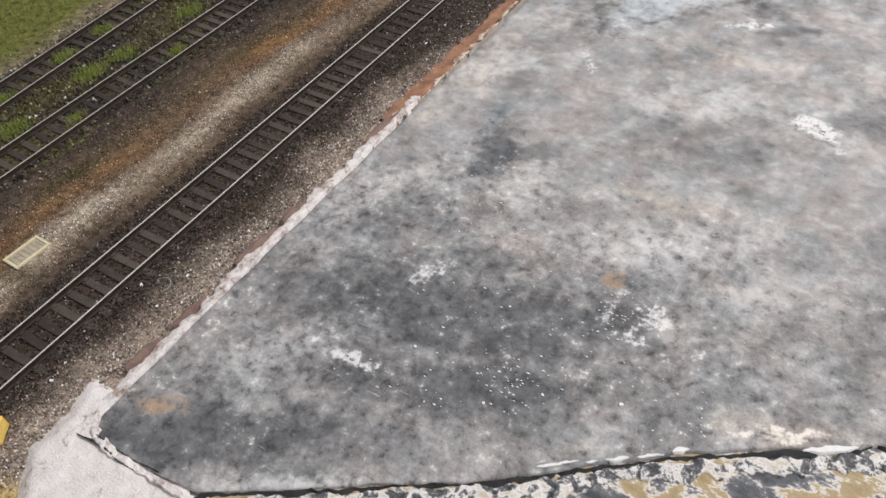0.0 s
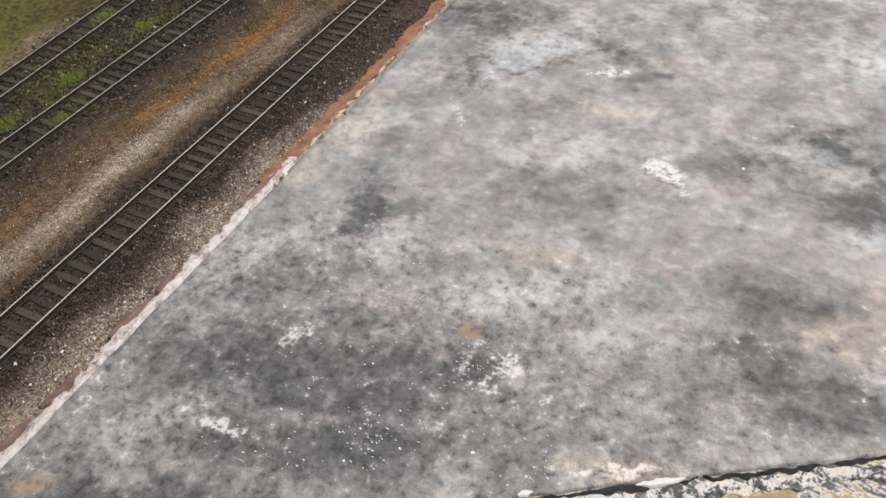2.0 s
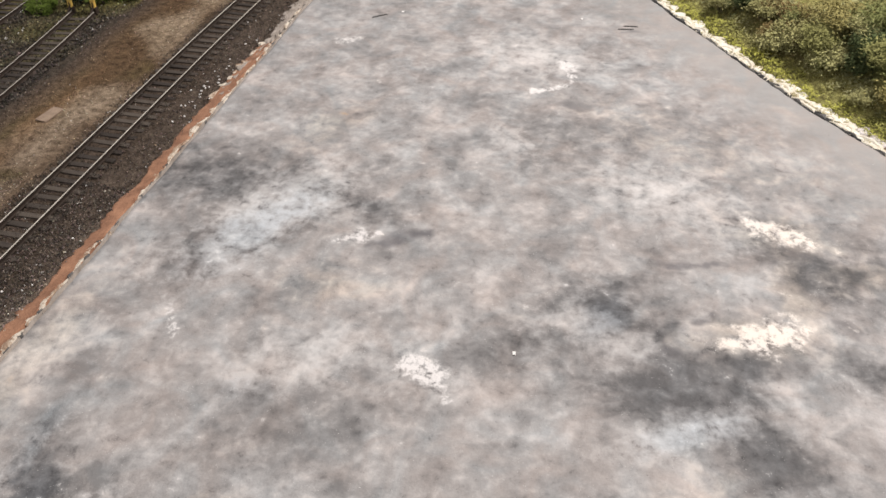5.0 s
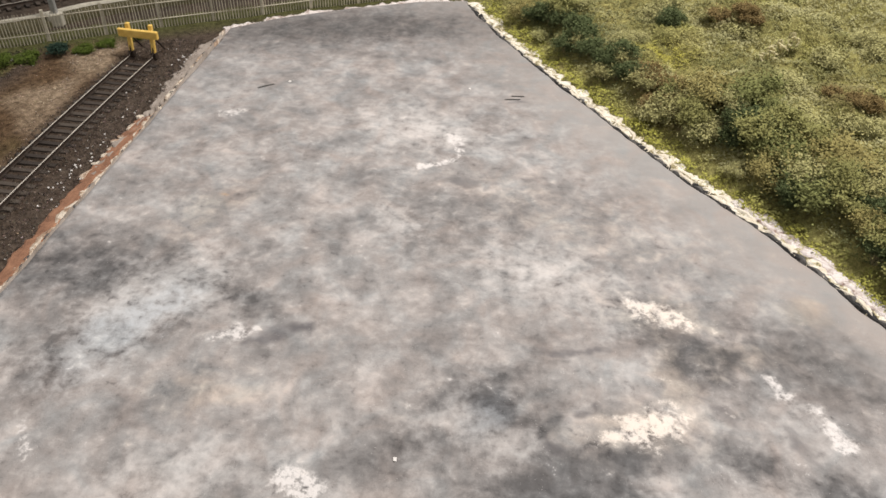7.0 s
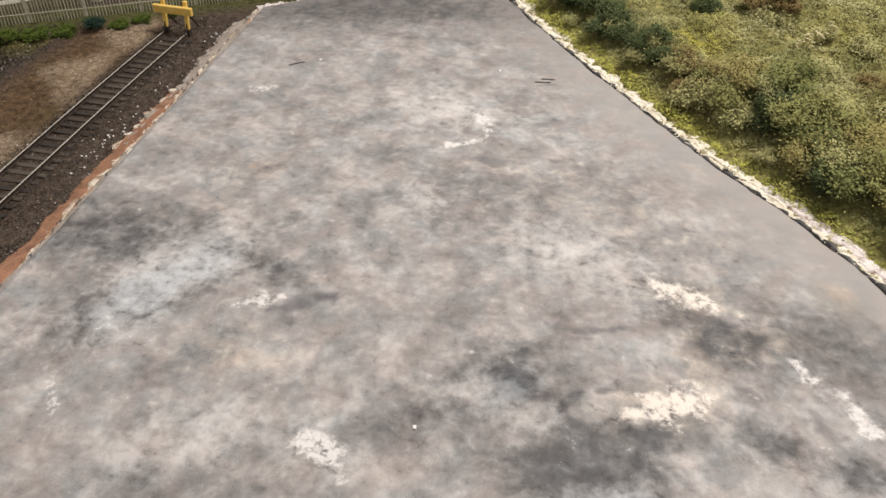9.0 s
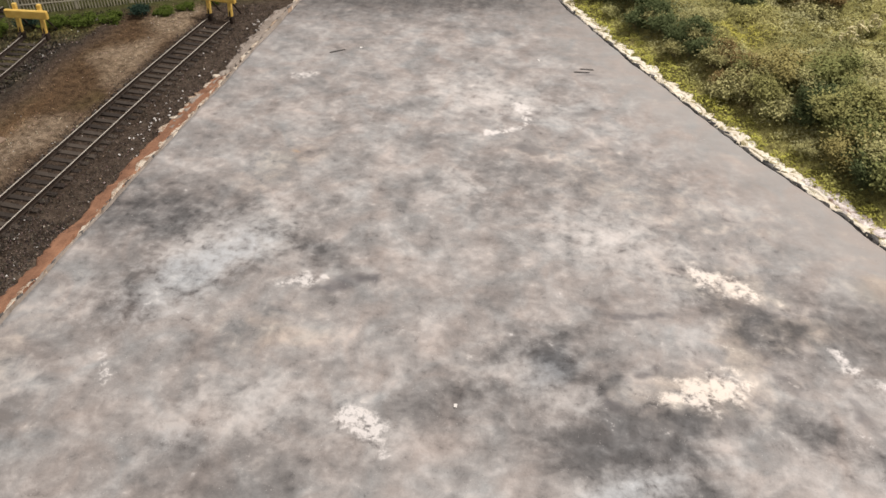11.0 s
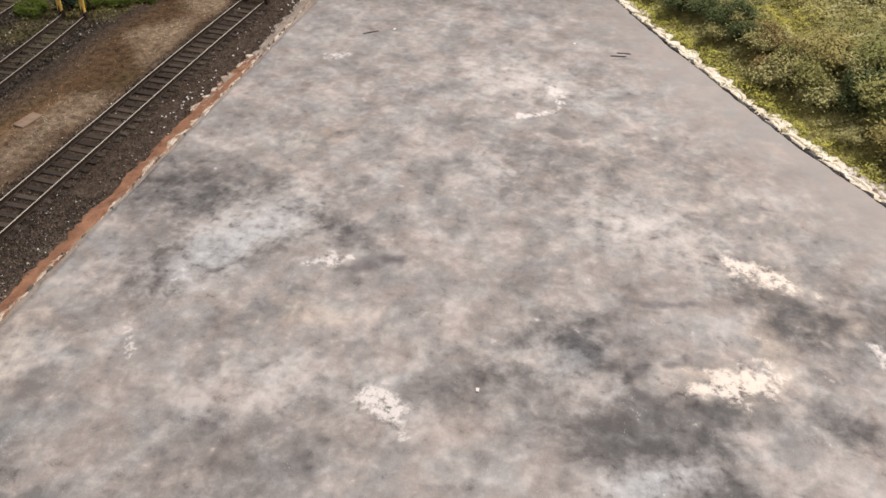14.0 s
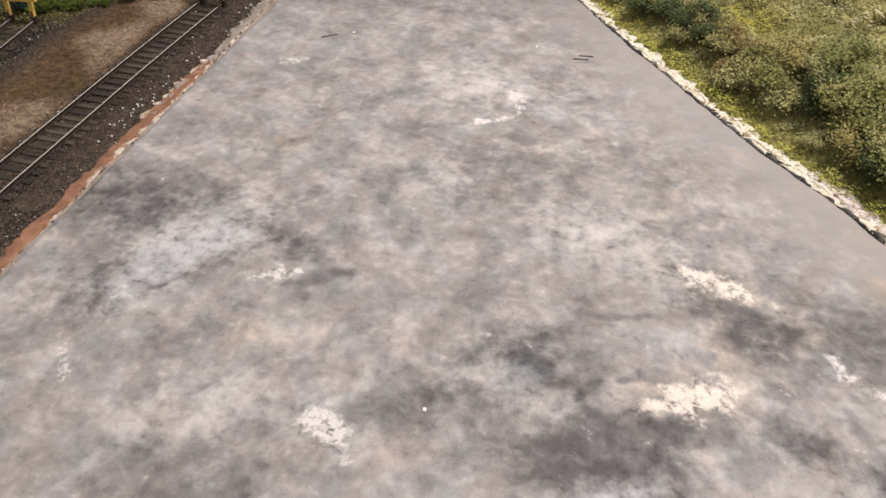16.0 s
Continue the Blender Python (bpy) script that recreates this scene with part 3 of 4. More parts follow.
def stroke_field(strokes, x, y, ragged, crisp):
    """The strongest stroke at each of many plan points; crisp ones have a rim, soft ones fade out."""
    s = np.zeros(len(x))
    for a, b, length, width, angle, k in strokes:
        c, n = math.cos(radians(angle)), math.sin(radians(angle))
        u, w = ((x - a) * c + (y - b) * n) / length, ((y - b) * c - (x - a) * n) / width
        d = np.hypot(u, w)
        s = np.maximum(s, k * (np.clip((1.5 - d - 1.7 * ragged) / 0.9, 0, 1) if crisp else np.exp(-0.5 * np.clip(d + 0.7 * ragged, 0, 9) ** 2.4)))
    return s


def build_yard():
    """The painted plaster yard: one lumpy slab with worn edges and a skirt down to the scatter."""
    ys = np.concatenate([np.arange(5.32, 78.9, 0.22), [78.88]])
    n = 180
    verts, rag, smooth, plain, warp = [], [], [], [], []
    for y in ys:
        y = float(y)
        left = YARD_LEFT + 0.1 * fbm(0, y, 0.35, 4, 4.0)
        if y > 69.6:
            left = along(TOP, y) + 0.15 * fbm(0, y, 0.8, 2, 4.0)
        right = (along(FRONT, y) if y < 34 else along(RIGHT, y)) - 0.05 + 0.16 * fbm(5, y, 0.5, 4, 6.0) + 0.1 * fbm(9, y, 2.2, 3, 6.0)
        if y < 5.8:
            left, right = -16.1 + 1.2 * (5.8 - y), max(-13.0, right)
        right = max(right, left + 0.3)
        for k in range(n + 1):
            x = left + (right - left) * k / n
            edge = min(x - left, right - x)
            z = 0.012 * fbm(x, y, 0.5, 3, 7.0) - 0.05 * max(0.0, 1 - edge / 0.25) ** 2
            if k in (0, n):
                z = -0.75
                x += -0.04 if k == 0 else 0.04
            verts.append((x, y, z))
            rag.append(0.3 * fbm(x, y, 0.7, 4, 17.0) + 0.35 * fbm(x, y, 2.0, 3, 19.0))
            # smears run mostly across the yard
            warp.append((0.9 * fbm(x, y, 0.45, 3, 81.0) + 0.5 * fbm(x, y, 1.3, 3, 83.0), 0.6 * fbm(x, y, 0.45, 3, 87.0) + 0.4 * fbm(x, y, 1.3, 3, 89.0)))
            # along the far and right-hand sides the paint is plain
            plain.append(max(1.0 - (right - x) / 7.0 if y > 36 else 0.0, 0.0))
            smooth.append(max(min(1.0, (y - 52) / 26), plain[-1]))
    v = np.array(verts)
    wx, wy = np.array(warp).T
    rag, smooth = np.array(rag), np.clip(np.array(smooth), 0, 1)
    x, y = v[:, 0], v[:, 1]
    sx, sy = x + 0.55 * wx, y + 0.55 * wy
    slate = stroke_field(SLATE, sx, sy, rag, False)
    fields = {"dark": np.maximum(stroke_field(WASHES, sx, sy, rag, False), 1.6 * slate) + 0.17 * np.clip((27 - y) / 10, 0, 1) + 0.3 * np.clip((y - 58) / 14, 0, 1),
              "smudge": stroke_field(SMUDGES, x + 0.35 * wx, y + 0.35 * wy, rag, True),
              "haze": stroke_field(HAZES, sx, sy, rag, False), "bare": stroke_field(BARE, x + 0.35 * wx, y + 0.35 * wy, rag, True),
              "cream": stroke_field(CREAMS, sx, sy, rag, False), "blue": np.maximum(stroke_field(BLUES, x + 0.2 * wx, y + 0.2 * wy, rag, False), 0.7 * slate),
              "ochre": stroke_field(OCHRES, x, y, 0.3 * rag, False), "smooth": smooth, "plain": np.array(plain), "near": np.clip((27 - y) / 8, 0, 1)}
    w = n + 1
    i = (np.arange(len(ys) - 1)[:, None] * w + np.arange(n)).ravel()
    me = mesh_of("yard", verts, np.c_[i, i + 1, i + w + 1, i + w], [YARD], True)
    for key, values in fields.items():
        me.attributes.new(key, "FLOAT", "POINT").data.foreach_set("value", values)
    return tagged(new("pavement", me), "grey and white mottled painted plaster yard, stained and worn", "yard", kind="structure")


def ribbon(name, line, inner, outer, z_in, z_out, mat, label, lump=0.06, step=0.25, ragged=0.3, seed=0.0, category="edging", dome=0.0, taper=False):
    """A lumpy strip along a broken line; inner and outer are offsets to the line's left side (negative: right)."""
    pts = [Vector((*p, 0)) for p in line]
    samples = []
    for a, b in zip(pts, pts[1:]):
        k = max(1, int((b - a).length / step))
        samples += [(a.lerp(b, j / k), (b - a).normalized()) for j in range(k)]
    samples.append((pts[-1], (pts[-1] - pts[-2]).normalized()))
    m = 9
    verts, n = [], len(samples)
    for j, (p, d) in enumerate(samples):
        thin = max(0.02, math.sin(math.pi * j / (n - 1))) ** 0.6 if taper else 1.0
        side = Vector((-d.y, d.x, 0))
        ro = ragged * (0.6 * fbm(p.x, p.y, 0.5, 4, seed + 2.0) + 0.5 * fbm(p.x, p.y, 2.3, 3, seed + 5.0))
        ri = ragged * 0.4 * fbm(p.x, p.y, 1.5, 3, seed + 12.0)
        for k in range(m + 1):
            f = k / m
            q = p + side * thin * ((inner + ri) * (1 - f) + (outer + ro) * f)
            z = z_in * (1 - f) + z_out * f + dome * math.sin(math.pi * f) + lump * (0.6 * fbm(q.x, q.y, 0.8, 3, seed) + 0.5 * fbm(q.x, q.y, 4.0, 3, seed + 1.0))
            verts.append((q.x, q.y, -0.9 if k in (0, m) else z))
    w = m + 1
    i = (np.arange(n - 1)[:, None] * w + np.arange(m)).ravel()
    me = mesh_of(name, verts, np.c_[i + 1, i, i + w, i + w + 1], [mat], True)
    return tagged(new(name, me), label, category, kind="structure")


def patch_sheet(name, x0, x1, y0, y1, inside, height, mat, label, step=0.25, category="edging"):
    """A lumpy sheet over those cells of a rectangle that lie inside."""
    xs, ys = np.arange(x0, x1, step), np.arange(y0, y1, step)
    index, verts, faces = {}, [], []

    def vert(i, j):
        if (i, j) not in index:
            index[i, j] = len(verts)
            x, y = float(xs[i]), float(ys[j])
            verts.append((x, y, height(x, y)))
        return index[i, j]

    for i in range(len(xs) - 1):
        for j in range(len(ys) - 1):
            if inside(float(xs[i]) + step / 2, float(ys[j]) + step / 2):
                faces.append((vert(i, j), vert(i + 1, j), vert(i + 1, j + 1), vert(i, j + 1)))
    me = mesh_of(name, verts, faces, [mat], True)
    return tagged(new(name, me), label, category, kind="structure")


build_ground()
build_board()
build_yard()
SIDE = [(YARD_LEFT - 0.02, y) for y in (4.6, 12.0, 19.0, 25.5)]
ribbon("trim_plaster", SIDE, -0.02, 0.62, 0.03, -0.2, PLASTER, "pinkish white bare plaster along the yard's edge", 0.1, 0.1, 0.42, 1.0, dome=0.03)
ribbon("trim_earth", [(YARD_LEFT - 0.02, y) for y in (23.5, 30.0, 45.0, 56.0)], 0.0, 1.2, -0.05, -0.34, RED_EARTH, "red-brown earth strip between the yard and the ballast", 0.07, 0.25, 0.5, 2.0)


def broken_lip(name, line, inner, outer, mat, label, shortest, longest, gap, z=0.0, seed=0):
    """Short tapered scraps of plaster in a row along a line, with gaps between them."""
    r = random.Random(seed)
    pts = [Vector((*p, 0)) for p in line]
    total = sum((b - a).length for a, b in zip(pts, pts[1:]))

    def spot(s):
        for a, b in zip(pts, pts[1:]):
            d = (b - a).length
            if s <= d:
                return a.lerp(b, s / d)
            s -= d
        return pts[-1]

    s = r.uniform(0, gap)
    while s < total - shortest:
        e = min(total, s + r.uniform(shortest, longest))
        wide = r.uniform(0.5, 1.15)
        shift = r.uniform(-0.12, 0.12)
        ribbon(name, [spot(s)[:2], spot((s + e) / 2)[:2], spot(e)[:2]], inner + shift, inner + (outer - inner) * wide + shift, z + r.uniform(-0.02, 0.02), z - 0.08, mat, label, 0.07, 0.07, 0.22, seed + s, taper=True)
        s = e + r.uniform(0.0, gap)


ribbon("trim_side", [(YARD_LEFT - 0.02, y) for y in (24.0, 40.0, 56.0)] + [(-16.5, 69.6)], -0.1, 0.14, -0.04, -0.16, RAMP, "greyish beige plaster edge of the yard's side", 0.06, 0.12, 0.25, 3.0)
broken_lip("trim_side_stone", [(YARD_LEFT - 0.02, y) for y in (25.0, 40.0, 56.0)] + [(-16.5, 69.6)], 0.0, 0.12, DARK_CRUMB, "dark crumb in the gap along the yard's side", 0.15, 0.5, 2.4, -0.01, 23)
broken_lip("trim_lime", [(YARD_LEFT - 0.02, y) for y in (24.0, 40.0, 56.0)], 0.0, 0.34, LIP, "flaking cream plaster scrap along the yard's side", 0.5, 2.6, 0.35, -0.05, 3)
ribbon("trim_ramp", [(-16.6, 56.5), (-16.9, 61.0), (-16.75, 66.0), (-16.4, 70.2)], -0.3, 0.75, -0.2, -0.36, RAMP, "greyish beige plaster skirt beside the siding's end", 0.1, 0.1, 0.6, 4.5, taper=True)
broken_lip("trim_lip", [(YARD_LEFT - 0.02, 54.0), (-16.25, 60.0), (-16.5, 69.8)], -0.03, 0.2, LIP, "broken white plaster scrap beside the siding's end", 0.5, 1.8, 0.5, -0.06, 4)
broken_lip("trim_rubble", [(-16.9, 48.5), (-17.15, 52.4), (-16.7, 57.0)], 0.0, 0.5, LIP, "crumbled cream plaster beside the earth strip", 0.4, 1.3, 0.5, -0.24, 5)
broken_lip("trim_rubble", [(-16.6, 49.0), (-16.75, 53.0), (-16.5, 58.5)], 0.0, 0.4, RAMP, "crumbled beige plaster beside the earth strip", 0.5, 1.6, 0.2, -0.18, 15)
ribbon("trim_crack", RIGHT[::-1], 0.06, -0.36, -0.08, -0.16, CRACK, "dark gap along the yard's edge", 0.07, 0.12, 0.5, 5.0)
ribbon("trim_bank", RIGHT[::-1], -0.25, -1.15, -0.12, -0.22, PLASTER_WARM, "cream and white plaster edging below the planted bank", 0.1, 0.1, 1.1, 6.0)
broken_lip("trim_bank_scrap", RIGHT[::-1], -0.2, -0.72, CHIP_WARM, "bright white plaster scrap along the bank's foot", 0.5, 2.6, 1.2, -0.06, 6)
broken_lip("trim_bank_scrap", [(9.0, 65.4), (9.9, 64.0), (15.9, 55.2), (20.9, 49.0)][::-1], -0.55, -1.3, CHIP_WARM, "bright cream plaster scrap along the bank's foot", 0.5, 2.2, 0.7, -0.08, 9)
broken_lip("trim_bank_stone", RIGHT[::-1], 0.0, -0.35, DARK_CRUMB, "dark grey crumb in the gap along the yard", 0.4, 1.3, 1.5, 0.0, 8)
ribbon("trim_far", TOP, -0.05, 0.7, -0.06, -0.2, PLASTER, "pale broken plaster edge below the fence", 0.16, 0.15, 0.8, 7.0)
ribbon("trim_gap", FRONT[1:], 0.06, -0.13, -0.06, -0.2, CRACK, "black crack along the front of the yard", 0.08, 0.1, 0.34, 8.0)
ribbon("trim_front", FRONT[1:], -0.1, -0.72, -0.05, -0.12, FRONT_LIP, "chipped white and dark plaster lip along the front crack", 0.1, 0.1, 0.55, 18.0)
patch_sheet("trim_apron", -14.0, 40.0, -16.0, 36.0, lambda x, y: y < along(FRONT, x, 0) + 0.5, lambda x, y: -0.17 + 0.06 * fbm(x, y, 0.7, 4, 14.0), APRON,
            "broken board edge with flaking white, dark grey and tan patches", 0.25)


def corner_height(x, y):
    out = max(0.0, -16.9 + 0.75 * max(0.0, 4.3 - y) + 0.5 * fbm(0, y, 0.5, 4, 3.0) - x, y - 6.3, x + 12.4 + 0.8 * fbm(0, y, 0.5, 3, 5.0))
    return -0.07 + 0.09 * fbm(x, y, 0.6, 4, 24.0) + 0.03 * fbm(x, y, 2.0, 3, 34.0) - 0.55 * out


patch_sheet("trim_corner", -18.6, -11.0, -12.0, 7.0, lambda x, y: True, corner_height, PLASTER_SOFT, "lumpy pinkish white plaster at the yard's corner", 0.13)

ribbon("trim_corner_lip", [(-16.2, 6.0), (-15.9, 5.5), (-14.6, 5.2), (-13.0, 5.15), (-11.4, 5.3)], 0.12, -0.2, 0.02, 0.0, PLASTER, "white plaster lip round the yard's corner", 0.1, 0.1, 0.25, 29.0)

ribbon("trim_bank_wide", [(33.0, 34.0), (24.6, 43.2), (20.9, 49.0), (18.4, 52.2)], -0.5, -1.75, -0.1, -0.22, PLASTER, "pinkish white plaster spread beside the yard", 0.08, 0.1, 0.9, 16.0)

# pinkish brown lumps where the side's plaster has broken off
for a, b, w in (((-16.85, 13.2), (-16.6, 15.4), 0.34), ((-16.65, 15.8), (-16.5, 17.2), 0.34), ((-16.75, 9.8), (-16.65, 11.4), 0.2), ((-16.65, 21.6), (-16.45, 24.2), 0.34), ((-16.8, 7.6), (-16.7, 9.1), 0.18)):
    ribbon("trim_lump", [a, ((a[0] + b[0]) / 2 - 0.05, (a[1] + b[1]) / 2), b], -0.5 * w, 0.7 * w, 0.06, -0.1, PINK_BROWN, "pinkish brown lump of broken plaster beside the yard", 0.06, 0.07, 0.15, 60.0 + a[1], dome=0.03, taper=True)

# chips of white plaster standing on the rim of the front crack, and dark splits in the corner's plaster
for a, b, w in (((-2.95, 11.2), (-1.95, 12.02), 0.1), ((-1.76, 12.05), (-1.47, 12.28), 0.06), ((-1.29, 12.42), (-0.7, 12.84), 0.07), ((-0.49, 12.98), (0.17, 13.45), 0.08), ((0.35, 13.66), (0.76, 13.98), 0.12), ((3.66, 15.6), (5.05, 16.5), 0.16)):
    ribbon("trim_chip", [(a[0] - 0.1, a[1] + 0.08), (b[0] - 0.1, b[1] + 0.08)], -0.6 * w, 0.7 * w, 0.015, 0.03, CHIP, "white plaster chip on the rim of the front crack", 0.03, 0.05, 0.16, 40.0 + a[0], taper=True)
ribbon("trim_split", [(-16.28, 5.06), (-15.04, 5.13), (-14.2, 5.02), (-13.5, 5.1)], -0.022, 0.022, 0.03, 0.03, CRACK, "thin dark split in the corner's plaster", 0.07, 0.06, 0.16, 51.0, taper=True)
ribbon("trim_split", [(-15.64, 5.36), (-14.3, 5.32), (-12.9, 5.42)], -0.02, 0.02, 0.045, 0.045, CRACK, "thin dark split in the corner's plaster", 0.1, 0.06, 0.16, 52.0, taper=True)


# ---- tracks ----
def rail_mesh(centre, offset, y0, y1, step):
    """One rail of I section, swept along a centre line; polished head coloured pale as if reflecting, sides rusty."""
    profile = [(-0.1, -0.36), (-0.1, -0.33), (-0.03, -0.3), (-0.03, -0.18), (-0.045, -0.16), (-0.045, -0.115), (-0.03, -0.1), (0.03, -0.1), (0.045, -0.115), (0.045, -0.16), (0.03, -0.18), (0.03, -0.3), (0.1, -0.33), (0.1, -0.36)]
    ys = np.arange(y0, y1 + step / 2, step)
    bm = bmesh.new()
    rings = [[bm.verts.new((centre(float(y)) + offset + px, float(y), pz)) for px, pz in profile] for y in ys]
    k = len(profile)
    for a, b in zip(rings, rings[1:]):
        for i in range(k):
            f = bm.faces.new((a[i], b[i], b[(i + 1) % k], a[(i + 1) % k]))
            f.material_index = 1 if i == 6 else 0
    bm.faces.new(rings[0][::-1])
    bm.faces.new(rings[-1])
    bmesh.ops.recalc_face_normals(bm, faces=bm.faces)
    return bm


def sleeper_mesh():
    """A moulded sleeper with its four rail chairs."""
    bm = box(bmesh.new(), (-1.45, -0.165, -0.12), (1.45, 0.165, 0), 0.02)
    for s in (-0.865, 0.865):
        for d in (-0.14, 0.14):
            box(bm, (s + d - 0.06, -0.09, -0.02), (s + d + 0.06, 0.09, 0.05))
    me = bpy.data.meshes.new("sleeper")
    bmesh.ops.scale(bm, vec=(CM, CM, CM), verts=bm.verts)
    bm.to_mesh(me)
    bm.free()
    me.materials.append(SLEEPER)
    return me


SLEEPER_MESH = sleeper_mesh()


def build_track(label, centre, y0, y1, pitch=0.73, step=1.0, at=None, head=RAIL_TOP):
    track = thing("railway_track", 0, 0, 0, 0, label, "track", "sidings")
    if at is not None:
        track.matrix_world = at
    for s in (-0.865, 0.865):
        part("rail", rail_mesh(centre, s, y0, y1, step), (RAIL_SIDE, head), track, "rail with a worn head, its bright reflection put into the colour, and rusty sides")
    y = y0 + 0.3
    while y < y1 - 0.2:
        ob = new("sleeper", SLEEPER_MESH)
        ob.parent = track
        slope = math.degrees(math.atan(centre(y + 0.5) - centre(y - 0.5)))
        ob.matrix_local = pose((centre(y) + random.uniform(-0.03, 0.03)) * CM, y * CM, (-0.35 + random.uniform(-0.015, 0.015)) * CM, 0, 0, -slope + random.uniform(-1.5, 1.5))
        y += pitch + random.uniform(-0.02, 0.02)
    return track


build_track("straight dead-end siding with bright rails on dark sleepers", track_1, -8.0, 64.0)
build_track("curving siding with tufts of grass between the sleepers", track_2, -8.0, 58.0, head=RAIL_DULL)
build_track("weedy siding at the edge of the grass", track_3, -8.0, 62.0, head=RAIL_DULL)
build_track("running line behind the fence", lambda y: 0.0, -14.0, 26.0, at=pose(-34.6 * CM, 72.4 * CM, 0.1 * CM, 0, 0, -46))


# ---- loose ballast ----
def solid_scatter(name, pts, sizes, tints, mat, label, category):
    """Small irregular four-sided stones, one mesh."""
    n = len(pts)
    base = np.array([(1, 0, -0.4), (-0.5, 0.87, -0.4), (-0.5, -0.87, -0.4), (0, 0, 0.8)])
    shape = base[None] + rng.normal(0, 0.28, (n, 4, 3))
    a = rng.uniform(0, 2 * math.pi, n)
    c, s = np.cos(a)[:, None], np.sin(a)[:, None]
    x, y = shape[:, :, 0] * c - shape[:, :, 1] * s, shape[:, :, 0] * s + shape[:, :, 1] * c
    v = np.stack([x, y, shape[:, :, 2] * 0.9], 2) * sizes[:, None, None] + pts[:, None, :]
    f = np.array([(0, 1, 3), (1, 2, 3), (2, 0, 3), (0, 2, 1)])[None] + 4 * np.arange(n)[:, None, None]
    me = mesh_of(name, v.reshape(-1, 3), f.reshape(-1, 3), [mat], False, np.repeat(tints, 4, 0))
    return tagged(new(name, me), label, category, kind="stuff")


def build_ballast():
    n = 150000
    x, y = rng.uniform(-38.5, -16.6, n), rng.uniform(-6.0, 68.0, n)
    near = rng.random(n) < 0.45
    x[near], y[near] = rng.uniform(-28.5, -16.6, near.sum()), rng.uniform(-3.0, 40.0, near.sum())
    c2 = np.array([track_2(v) for v in y])
    c3 = -35.1 - 0.06 * (y - 16)
    keep = np.ones(n, bool)
    z = np.full(n, -0.41)
    for c, end in ((np.array([track_1(v) for v in y]), 64.0), (c2, 58.0), (c3, 62.0)):
        d = np.abs(x - c)
        on = y < end
        keep &= ~(on & (np.abs(d - 0.865) < 0.085))
        inside = on & (d < 0.74)
        keep &= ~(inside & (rng.random(n) < 0.45))
        z[inside] = -0.4
        z[on & (d >= 0.99) & (d < 1.9)] = -0.34
    keep &= ~((x > -17.0) & (y > 22) & (y < 57)) & ~((x > -17.4) & (y > 22) & (y < 57) & (rng.random(n) < 0.6)) & ~((x > -17.0) & (rng.random(n) < 0.8))
    keep &= ~((y > 60) & (y > np.interp(x, [p[0] for p in FENCE_LINE], [p[1] for p in FENCE_LINE]) - 1.0))
    z[(x > -17.4) & (y > 22)] = -0.3
    sandy = (x < -23.0) & (x > -28.6)
    z[sandy] = -0.33
    keep &= ~(sandy & (y > 42) & (rng.random(n) < 0.3))
    keep &= ~((x < -37.0) & (rng.random(n) < 0.8))
    x, y, z = x[keep], y[keep], z[keep]
    n = len(x)
    sizes = rng.uniform(0.028, 0.062, n)
    sizes[(x < -23.0) & (x > -28.0)] *= 0.75
    sizes[x < -28.5] *= 1.9
    tints = np.array([soil_tint(float(a), float(b)) for a, b in zip(x, y)])
    tints *= 1.08 * rng.lognormal(0.0, 0.65, n)[:, None] * rng.normal(1.0, 0.06, (n, 3))
    for centre in (track_1, track_2, track_3):
        d = np.abs(x - np.array([centre(float(v)) for v in y]))
        tints[d < 0.78] *= 0.75
        tints[(d >= 0.78) & (d < 1.7)] *= 0.85
    tints[x < -28.8] *= 0.8
    bright = rng.random(n) < 0.006
    tints[bright] = (0.6, 0.58, 0.55)
    pts = np.c_[x, y, z + rng.uniform(-0.02, 0.04, n)]
    solid_scatter("ballast", pts, sizes, np.clip(tints, 0.008, 0.8), GRAIN, "loose dark brown and grey ballast stones on and beside the tracks", "ballast")


build_ballast()


# ---- planting ----
def leaf_cards(pts, size, tint_of, lift=0.5):
    """Small bent leaf quads at points: vertices, faces and tints."""
    n = len(pts)
    d = rng.normal(0, 1, (n, 3))
    d[:, 2] = np.abs(d[:, 2]) * lift
    d /= np.linalg.norm(d, axis=1)[:, None]
    e = np.cross(d, rng.normal(0, 1, (n, 3)) * (0.45, 0.45, 1.0))
    e /= np.linalg.norm(e, axis=1)[:, None]
    s = size * rng.uniform(0.6, 1.5, n)[:, None]
    v = np.stack([pts - e * s * 0.35, pts + d * s * 0.6 - e * s * 0.3, pts + d * s * 1.3, pts + d * s * 0.6 + e * s * 0.35], 1)
    f = np.arange(4 * n).reshape(n, 4)
    return v.reshape(-1, 3), f, np.repeat(tint_of, 4, 0)


BANK_STAINS_DARK = [(10.4, 70.5, 1.7, 1), (13.0, 66.6, 1.6, 1), (8.2, 74.2, 1.3, 0.9), (22.6, 52.6, 2.0, 0.8), (25.5, 48.0, 2.2, 0.9), (17.5, 72.5, 1.1, 0.9), (20.0, 58.0, 1.6, 0.5), (28.0, 52.0, 2.0, 0.6)]
BANK_STAINS_BROWN = [(16.3, 60.6, 1.6, 0.8), (15.4, 63.2, 1.4, 0.8), (27.0, 62.0, 2.2, 0.5), (30.0, 54.0, 2.0, 0.5), (22.0, 73.0, 2.0, 0.4)]
BANK_STAINS_YELLOW = [(16.3, 67.5, 2.0, 0.9), (17.5, 71.0, 1.6, 0.5), (24.5, 78.0, 2.0, 0.5), (26.0, 70.0, 2.0, 0.4)]


